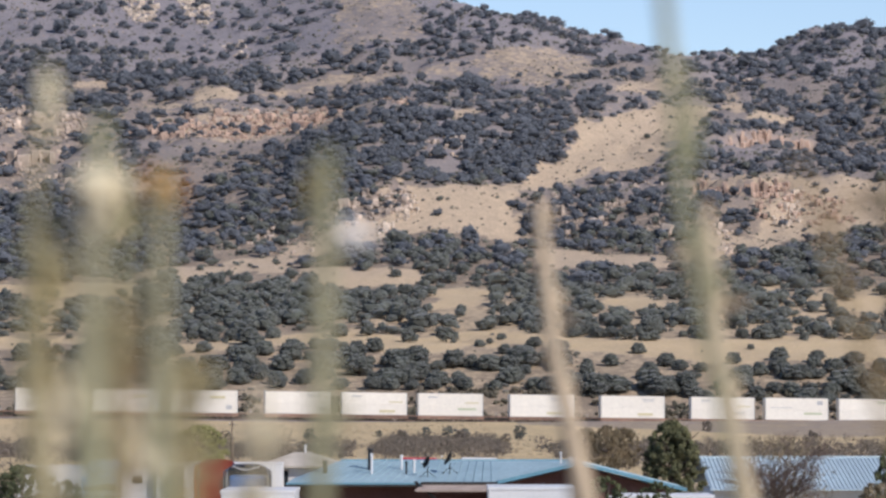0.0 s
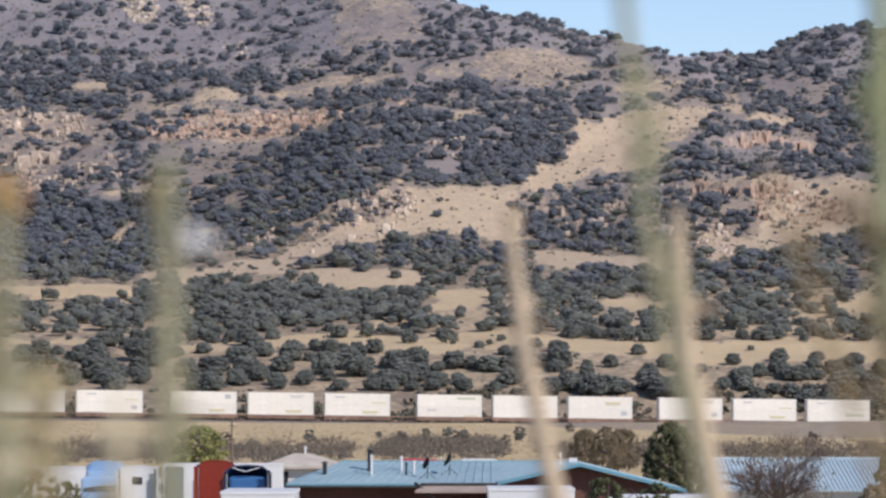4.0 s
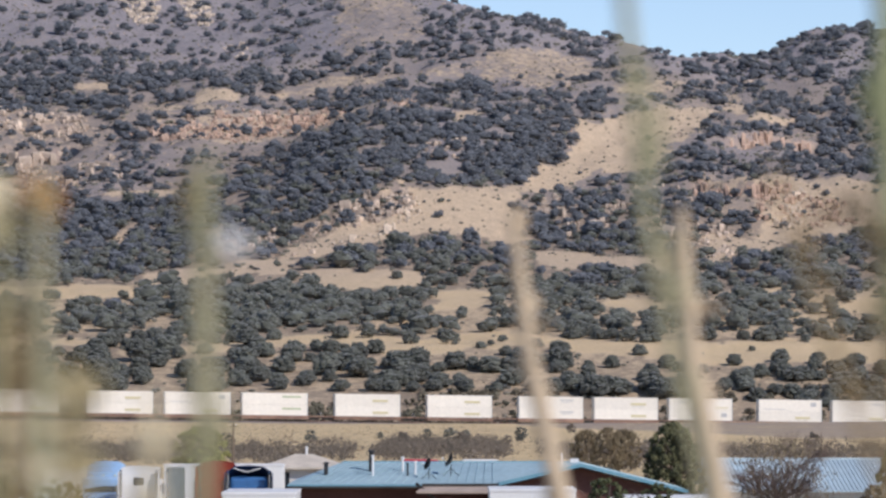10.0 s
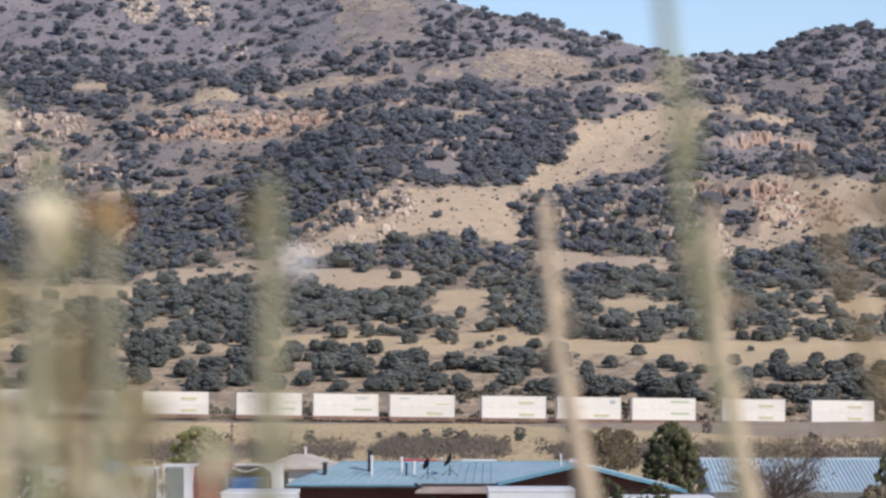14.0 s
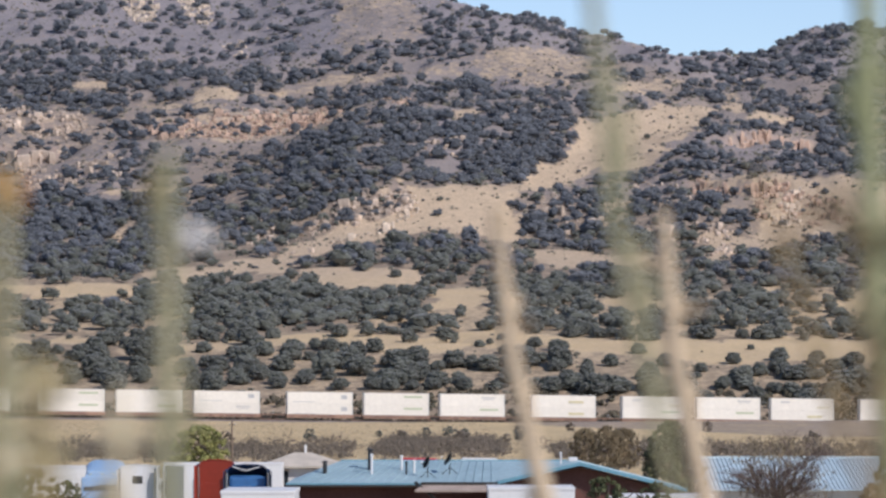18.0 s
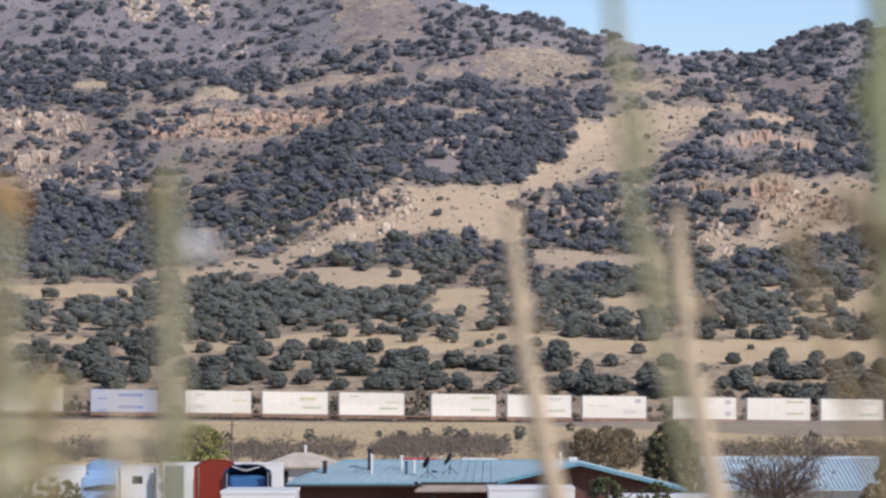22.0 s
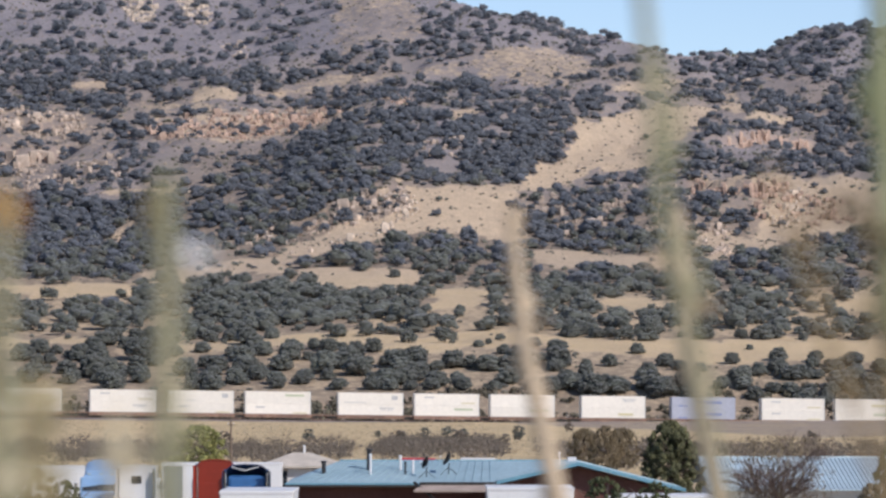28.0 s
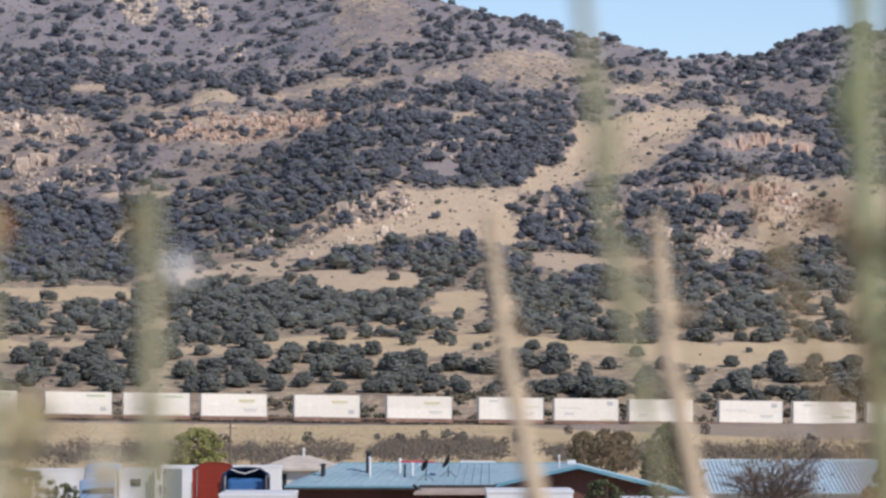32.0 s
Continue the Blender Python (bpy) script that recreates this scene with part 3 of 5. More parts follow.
# ---- trees of the hill ----
def juniper_shape(seed, core, small, clumps, bits, bit):
    """A low rounded crown, one metre wide and about .8 high, foot at the origin: a rough dome set with clumps and loose sprays."""
    rng = np.random.default_rng(seed)
    q, f = core
    d = rng.normal(0, 1, (7, 3))
    d /= np.linalg.norm(d, axis=1, keepdims=True)
    r = .78 + .16 * np.exp((q @ d.T - 1) / .15).sum(1) + rng.uniform(-.12, .12, len(q))
    v = q * np.minimum(r, 1.05)[:, None] * np.array([.38, .38, .36]) * rng.uniform(.92, 1.06, 3)
    v[:, 2] = np.where(v[:, 2] < 0, v[:, 2] * .7, v[:, 2]) + .34
    # clumps sit in the shell, wide below and closing above
    a, up = rng.uniform(0, 2 * math.pi, clumps), rng.uniform(0, 1, clumps)
    wide = np.sqrt(np.clip(1 - (1.25 * up - .3) ** 2, .05, 1)) * rng.uniform(.72, 1.05, clumps) * .36
    c = np.stack([wide * np.cos(a), wide * np.sin(a), .13 + .52 * up], -1)
    k = rng.uniform(.075, .15, (clumps, 1)) * np.array([1.1, 1.1, .75])
    sets = [(v, f), lumps(c, k, small, rng, .35)]
    pick = rng.integers(0, clumps, bits)
    n = rng.normal(0, 1, (bits, 3))
    n /= np.linalg.norm(n, axis=1, keepdims=True)
    sets.append(leaf_bits(c[pick] + n * k[pick] * rng.uniform(.8, 1.5, (bits, 1)), bit, rng))
    v, f = join(*sets)
    v[:, 2] = np.maximum(v[:, 2], .02)
    return v, f


TREES_NEAR = [(-110.9, 1084, 5.8), (-106.5, 1098, 8.8), (-98.6, 1108, 6.7), (-91.4, 1102, 8.9), (-84.8, 1084, 7.3), (-80.6, 1116, 6.0), (-75.2, 1125, 6.0), (-67.2,
    1104, 7.4), (-59.5, 1112, 7.5), (-58.7, 1084, 6.5), (-53.4, 1125, 7.5), (-48.4, 1098, 5.9), (-43.0, 1092, 5.9), (-40.6, 1125, 7.5), (-36.4, 1092,
    5.1), (-31.0, 1108, 8.9), (-26.7, 1084, 5.8), (-22.0, 1104, 8.9), (-18.0, 1084, 5.8), (-12.6, 1116, 9.0), (-7.3, 1116, 9.0), (-13.6, 1084, 5.8),
    (-9.4, 1092, 7.3), (-2.8, 1084, 5.8), (3.1, 1116, 7.5), (5.2, 1084, 6.5), (12.1, 1112, 8.2), (7.6, 1116, 5.4), (17.3, 1112, 7.5), (21.8, 1116, 9.0),
    (17.0, 1092, 7.3), (23.4, 1085, 5.8)]
TREES_NEAR_2 = [(30.8, 1116, 8.2), (32.9, 1086, 7.3), (38.5, 1082, 8.7), (44.5, 1084, 8.7), (44.3, 1116, 5.1), (52.6, 1134, 4.9), (53.3, 1087, 8.0), (58.4, 1088,
    6.6), (59.2, 1116, 6.0), (62.8, 1088, 7.3), (67.7, 1108, 4.5), (72.4, 1089, 5.3), (78.2, 1090, 5.8), (83.0, 1104, 5.3), (89.8, 1124, 6.0), (88.9,
    1104, 5.3), (94.1, 1104, 5.9), (97.8, 1112, 5.1), (89.8, 1088, 5.8), (102.6, 1108, 6.7), (108.6, 1116, 7.5), (103.3, 1092, 8.8), (110.7, 1093, 7.3),
    (115.2, 1108, 5.9), (-14.7, 1308, 4.2), (74.9, 1544, 2.9), (-21.1, 1176, 5.0), (-29.0, 1176, 5.7), (-9.2, 1162, 5.6), (0.9, 1159, 7.1)]


def to_view(x, y):
    """How much the slope tilts towards the valley."""
    return np.clip((land(x, y + 5) - land(x, y - 5)) / 10 - (land(x, y) - 8) / y, .05, .8)


def scatter_trees(rng, n):
    """Places and widths of the wood: dense in the groves, thin between, hardly any in the clearings."""
    y = 1082 + rng.uniform(0, 1, n) * 960
    half = 135 + (y - 1082) * .11
    x = rng.uniform(-1, 1, n) * half
    # a crown stands clear of the clearing behind it
    dense, grass = cover_at(x, y)
    dense = np.minimum(dense, cover_at(x, y + np.clip(1.9 / to_view(x, y), 3, 15))[0] + .04)
    keep = rng.uniform(0, 1, n) < dense * np.where((dense > .7) & (y > 1400), 1.55, 1.1) * to_view(x, y) * (7459 / y) ** 2 / 118 * 960 * 2 * half / n
    x, y, grass = x[keep], y[keep], grass[keep]
    mean = np.interp(y, (1080, 1180, 1300, 1420, 1560, 1700, 1800, 1900), (4.9, 4.7, 4.5, 4.0, 3.8, 4.1, 4.0, 4.8))
    w = np.clip(mean * rng.lognormal(0, .26, len(x)), 1.8, 9) * np.where(grass > .45, rng.uniform(.3, .75, len(x)), 1)
    # no two crowns in one place
    free = np.ones(len(x), bool)
    for i in range(1, len(x)):
        free[i] = not (np.hypot(x[:i] - x[i], y[:i] - y[i])[free[:i]] < .27 * w[i]).any()
    return x[free], y[free], w[free]


def build_trees():
    rng = np.random.default_rng(11)
    kinds = []
    for seed in range(6):
        t = thing("juniper", Matrix(), "dark green juniper tree on the dry slope", "tree", "junipers on the hillside")
        v, f = juniper_shape(seed, ICO3, ICO2, 46, 1500, .05)
        mesh_part("crown", v, f, M_JUNIPER, t)
        part("trunk", tube([(0, 0, -.06), (.01, .01, .12), (.03, -.01, .3)], [.05, .04, .02], 7), M_BARK, t)
        kinds.append(t)
    first = set()

    def plant(x, y, w):
        k = kinds[rng.integers(0, 6)]
        tall = rng.uniform(.74, 1.0)
        ob = k if k not in first else copy_thing(k, Matrix())
        first.add(k)
        ob.matrix_basis = pose(x, y, float(height(x, y)) - .05, 0, 0, rng.uniform(0, 360)) @ Matrix.Diagonal((w, w, w * tall, 1))
    placed = list(TREES_NEAR + TREES_NEAR_2)
    for x, y, w in placed:
        plant(x, y, w * .95)
    x, y, w = scatter_trees(rng, 60000)
    keep = np.ones(len(x), bool)
    px, py = np.array([p[0] for p in placed]), np.array([p[1] for p in placed])
    for i in range(len(x)):
        if y[i] < 1135 and (np.hypot(px - x[i], py - y[i]) < 4).any():
            keep[i] = False
    x, y, w = x[keep], y[keep], w[keep]
    order = np.argsort(y)
    x, y, w = x[order], y[order], w[order]
    near = [i for i in range(len(x)) if abs(x[i]) < .115 * y[i]][:240]
    for i in near:
        plant(x[i], y[i], w[i])
    rest = np.setdiff1d(np.arange(len(x)), near)
    shapes = [juniper_shape(40 + k, ICO2, ICO1, 11, 90, .085) for k in range(10)]
    zz = height(x, y)
    # the farther up the hill, the more trees take the haze-tinted foliage
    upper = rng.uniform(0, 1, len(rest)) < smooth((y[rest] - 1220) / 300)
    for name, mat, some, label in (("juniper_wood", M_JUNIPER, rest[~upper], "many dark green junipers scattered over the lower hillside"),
                                   ("pinyon_wood", M_HAZED_TREE, rest[upper], "many trees scattered over the upper hillside, foliage tinted with blue haze")):
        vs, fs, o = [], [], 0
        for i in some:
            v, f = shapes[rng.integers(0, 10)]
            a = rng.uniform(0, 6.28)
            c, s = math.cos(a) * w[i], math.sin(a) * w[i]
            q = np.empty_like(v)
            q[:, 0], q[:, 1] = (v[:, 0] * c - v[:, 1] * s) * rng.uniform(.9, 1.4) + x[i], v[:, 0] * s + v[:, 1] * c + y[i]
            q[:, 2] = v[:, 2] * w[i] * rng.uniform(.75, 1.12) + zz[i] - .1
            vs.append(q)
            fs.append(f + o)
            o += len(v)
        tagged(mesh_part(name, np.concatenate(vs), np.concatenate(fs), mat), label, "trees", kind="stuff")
    # low bushes between the trees
    n = 14500
    bx, by = rng.uniform(-1, 1, n), 1080 + rng.uniform(0, 1, n) * 900
    bx = bx * (135 + (by - 1082) * .11)
    dense, grass = cover_at(bx, by)
    keep = rng.uniform(0, 1, n) < (.3 + .7 * dense) * np.where(by > 1360, 1 - .35 * grass, .45 - .4 * grass)
    bx, by, dense = bx[keep], by[keep], dense[keep]
    n = len(bx)
    bz = height(bx, by)
    k = rng.uniform(.25, .85, (n, 1)) * (1 + .45 * dense)[:, None] * np.array([1, 1, .75])
    v, f = lumps(np.stack([bx, by, bz + .15], -1), k, ICO1, rng, .35)
    # tiny tufts on the open slopes
    n = 5200
    by = rng.uniform(1370, 1950, n)
    bx = rng.uniform(-1, 1, n) * by * .108
    k = rng.uniform(.15, .5, (n, 1)) * np.array([1.2, 1, .8])
    v, f = join((v, f), lumps(np.stack([bx, by, height(bx, by) + .08], -1), k, ICO1, rng, .4))
    tagged(mesh_part("low_scrub", v, f, M_SCRUB), "low grey-green scrub bushes on the slope", "bushes", kind="stuff")


M_SCRUB = material("scrub_foliage", (0.12, 0.105, 0.07), 0.95, vary=.3, size=2, second=(0.085, 0.085, 0.06), island=.4, bump=.4, depth=.1, shade_lift=.3)
build_trees()


# ---- rock outcrops ----


def block_shape(seed):
    """An angular block with broken edges."""
    rng = np.random.default_rng(seed)
    bm = box(-.5, -.5, -.5, .5, .5, .5)
    for v in bm.verts:
        v.co += Vector(rng.uniform(-.13, .13, 3))
    bmesh.ops.bevel(bm, geom=list(bm.edges), offset=.07, segments=1, affect="EDGES")
    for v in bm.verts:
        v.co += Vector(rng.uniform(-.035, .035, 3))
    bmesh.ops.triangulate(bm, faces=bm.faces)
    return bm


BLOCKS = {}
for _mat in (M_ROCK, M_REDROCK, M_PALEROCK):
    for _k in range(8):
        _me, _bm = bpy.data.meshes.new("boulder"), block_shape(_k)
        _bm.to_mesh(_me)
        _bm.free()
        _me.materials.append(_mat)
        BLOCKS[_mat, _k] = _me
ROCK_RNG = np.random.default_rng(3)


def boulder(parent, mat, m):
    b = new("boulder", BLOCKS[mat, int(ROCK_RNG.integers(0, 8))])
    b.parent, b.matrix_basis = parent, m


def rubble(mat, thick, *outline):
    """A field of broken blocks inside an outline."""
    rng, edge = ROCK_RNG, np.array(outline, float)
    lo, hi = edge.min(0), edge.max(0)
    n = int((hi[0] - lo[0]) * (hi[1] - lo[1]) * 2)
    x, y = rng.uniform(lo[0], hi[0], n), rng.uniform(lo[1], hi[1], n)
    keep = within(x, y, edge) & (rng.uniform(0, 1, n) < thick * to_view(x, y) * (7459 / y) ** 2 / 42 / 2 * (1 + 1.6 * value_noise(x / 7, y / 6, 61)))
    x, y = x[keep][:290], y[keep][:290]
    cx, cy = edge.mean(0)
    cz = float(height(cx, cy))
    o = thing("rock_field", pose(cx, cy, cz), "field of broken sandstone blocks on the slope", "rock", "rock fields on the hillside")
    for px, py in zip(x, y):
        w = rng.lognormal(-.12, .42)
        h = w * rng.uniform(.6, 1.5)
        boulder(o, mat, pose(px - cx, py - cy, float(height(px, py)) - cz + h * .22, rng.uniform(-14, 14), rng.uniform(-14, 14), rng.uniform(-40, 40)) @ Matrix.Diagonal((w, w * rng.uniform(.8, 1.3), h, 1)))


def build_ledges():
    """Long faces of upright columns, side by side and staggered, on a foot of fallen blocks."""
    rng = ROCK_RNG
    for x0, y0, x1, y1, h in LEDGES:
        xm, ym = (x0 + x1) / 2, (y0 + y1) / 2
        zm = float(height(xm, ym))
        o = thing("rock_ledge", pose(xm, ym, zm), "long pinkish sandstone ledge split into upright blocks", "rock", "rock ledges on the hillside")
        mat = {-121: M_REDROCK, 103: M_REDROCK, 87: M_REDROCK, 111: M_PALEROCK}.get(x0, M_ROCK)
        cliff = x0 == -164
        for rank in (0, 1):
            x = x0
            while x < x1:
                w = rng.uniform(2.0, 5.0) if cliff and not rank else rng.uniform(.7, 2.0)
                x += w * .5
                y = y0 + (x - x0) / (x1 - x0) * (y1 - y0) - 3 * math.sin(x / 5) - 1.5 * math.sin(x / 2.1) + rng.uniform(-1.6, 1.6) * (2.2 if cliff else 1)
                if rng.uniform() < (.16, .3)[rank]:
                    x += w * .8
                    continue
                bh = h * (.95, .5)[rank] * rng.uniform(.4, 1.1)
                z = float(height(x, y - 3.2)) - zm + (bh * .42 if rank == 0 else bh * .2)
                boulder(o, mat, pose(x - xm, y - ym - rank * rng.uniform(2, 5), z, rng.uniform(-7, 7), rng.uniform(-7, 7), rng.uniform(-28, 28)) @ Matrix.Diagonal((w, w * rng.uniform(1, 1.6), bh, 1)))
                x += w * .45


def strew_stones():
    rng = ROCK_RNG
    n = 2600
    x, y = rng.uniform(-1, 1, n), rng.uniform(1370, 1950, n)
    x = x * y * .11
    keep = rng.uniform(0, 1, n) < .3 + .9 * value_noise(x / 25, y / 30, 31)
    x, y = x[keep], y[keep]
    v, f = lumps(np.stack([x, y, height(x, y) + .2], -1), rng.uniform(.2, .7, (len(x), 1)) * np.array([1, .8, .9]), ICO1, rng, .3)
    tagged(mesh_part("loose_stones", v, f, M_ROCK), "loose pale boulders strewn over the slope", "stones", kind="stuff")


rubble(M_REDROCK, 2.2, (-109, 1586), (-97, 1600), (-73, 1632), (-70, 1574), (-86, 1560), (-106, 1567))
rubble(M_REDROCK, 2.2, (-73, 1632), (-49, 1660), (-33, 1544), (-39, 1531), (-54, 1586), (-70, 1574))
rubble(M_ROCK, 1.6, (-27, 1434), (-12, 1440), (-10, 1428), (-21, 1417), (-36, 1408), (-53, 1402), (-42, 1417))
rubble(M_PALEROCK, 0.8, (-17, 1417), (-9, 1436), (-7, 1426), (-17, 1408), (-34, 1388), (-41, 1384))
rubble(M_ROCK, 0.8, (-7, 1496), (10, 1504), (8, 1480), (-8, 1477))
rubble(M_ROCK, 0.8, (34, 1459), (47, 1484), (69, 1484), (82, 1468), (85, 1436), (82, 1393), (59, 1390), (39, 1414), (32, 1428))
rubble(M_ROCK, 0.8, (85, 1418), (97, 1417), (98, 1378), (87, 1362), (83, 1393))
rubble(M_PALEROCK, 4, (-155, 1978), (-134, 1968), (-129, 1906), (-133, 1880), (-144, 1918))
rubble(M_PALEROCK, 4, (-125, 1969), (-115, 1976), (-105, 1916), (-105, 1873), (-115, 1900))
rubble(M_PALEROCK, 2, (-98, 1834), (-87, 1840), (-83, 1800), (-91, 1801))
rubble(M_ROCK, 1.6, (-177, 1602), (-158, 1603), (-142, 1648), (-134, 1582), (-153, 1582), (-174, 1576))
rubble(M_ROCK, 0.9, (-169, 1536), (-156, 1555), (-139, 1538), (-119, 1548), (-111, 1510), (-132, 1460), (-151, 1502), (-166, 1501))
rubble(M_PALEROCK, 1.6, (113, 1423), (120, 1450), (124, 1444), (123, 1428), (115, 1416))
rubble(M_REDROCK, 1.0, (124, 1442), (139, 1438), (139, 1422), (123, 1417))
rubble(M_REDROCK, 1.0, (109, 1453), (124, 1444), (120, 1424), (103, 1423))
rubble(M_REDROCK, 0.7, (-32, 1664), (-14, 1656), (-5, 1560), (-17, 1531), (-29, 1542))
rubble(M_ROCK, 0.5, (11, 1694), (49, 1678), (49, 1606), (34, 1669), (18, 1676))
rubble(M_ROCK, 0.4, (-69, 1423), (-50, 1417), (-40, 1358), (-62, 1354))
rubble(M_REDROCK, 0.6, (46, 1542), (50, 1549), (44, 1516), (41, 1504))
build_ledges()
strew_stones()

# ---- the town below ----
M_BLUEROOF = material("light_blue_metal_roof", (0.35, 0.48, 0.525), 0.5, metal=.05, vary=.16, size=3, second=(0.29, 0.415, 0.465), bump=.08)
M_BLUETRIM = material("blue_metal_trim", (0.15, 0.33, 0.42), 0.45, vary=.1, size=1, bump=.05)
M_SHEDROOF = material("pale_blue_corrugated_steel", (0.55, 0.66, 0.69), 0.5, metal=.1, vary=.12, size=3, objects=.05, bump=.05)
M_REDWALL = material("dark_red_brown_siding", (0.15, 0.065, 0.05), 0.85, vary=.2, size=1.5, bump=.2)
M_WALLWHITE = material("white_stucco", (0.72, 0.70, 0.66), 0.9, vary=.1, size=1.5, bump=.2)
M_BEIGE = material("beige_shingle", (0.60, 0.53, 0.44), 0.9, vary=.2, size=1, bump=.4)
M_TANROOF = material("pinkish_gravel_roof", (0.45, 0.36, 0.30), 0.95, vary=.2, size=1, fine=30, bump=.3)
M_BLACK = material("black_stove_pipe", (0.03, 0.03, 0.03), 0.5, vary=.2, size=.4, bump=.05)
M_PIPE = material("white_vent_pipe", (0.75, 0.75, 0.74), 0.5, vary=.06, size=.4, bump=.02)
M_GLASS = material("dark_window_glass", (0.03, 0.035, 0.04), 0.08, vary=.05, size=1, bump=0)
M_T_WHITE = material("white_truck_paint", (0.78, 0.78, 0.76), 0.3, vary=.05, size=2, bump=.02)
M_T_BLUE = material("light_blue_truck_paint", (0.30, 0.48, 0.70), 0.3, vary=.08, size=2, bump=.02)
M_T_RED = material("orange_red_truck_paint", (0.32, 0.04, 0.018), 0.35, vary=.1, size=2, bump=.02)
M_T_NAVY = material("navy_truck_paint", (0.015, 0.03, 0.075), 0.35, vary=.1, size=2, bump=.02)
M_T_MID = material("mid_blue_truck_paint", (0.05, 0.16, 0.38), 0.35, vary=.1, size=2, bump=.02)
M_T_GREY = material("grey_green_truck_panel", (0.22, 0.24, 0.22), 0.5, vary=.1, size=2, bump=.02)
M_CHROME = material("chrome", (0.7, 0.7, 0.7), 0.15, metal=1, vary=.03, bump=0)
M_RUBBER = material("black_rubber", (0.025, 0.025, 0.025), 0.9, vary=.2, size=.3, bump=.2)
M_CARRED = material("red_car_paint", (0.6, 0.03, 0.03), 0.3, vary=.05, bump=0)
M_WOOD = material("weathered_pole_wood", (0.2, 0.15, 0.11), 0.9, vary=.2, size=.5, bump=.3)


def slab(corners, thick):
    """A flat panel with the given upper corners, thick downwards."""
    bm = bmesh.new()
    a = [bm.verts.new(c) for c in corners]
    b = [bm.verts.new((c[0], c[1], c[2] - thick)) for c in corners]
    n = len(a)
    bm.faces.new(a)
    bm.faces.new(b[::-1])
    for i in range(n):
        bm.faces.new((a[i], b[i], b[(i + 1) % n], a[(i + 1) % n]))
    bmesh.ops.recalc_face_normals(bm, faces=bm.faces)
    return bm


def bar(p, q, r, n=6):
    return tube([p, q], [r, r], n)


def seams(parent, a, b, c, d, count, mat, r=.03):
    """Raised seams on a roof panel, from the edge a-b to the edge d-c."""
    a, b, c, d = map(Vector, (a, b, c, d))
    for i in range(count):
        f = (i + .5) / count
        part("seam", bar(a.lerp(b, f), d.lerp(c, f), r, 5), mat, parent)


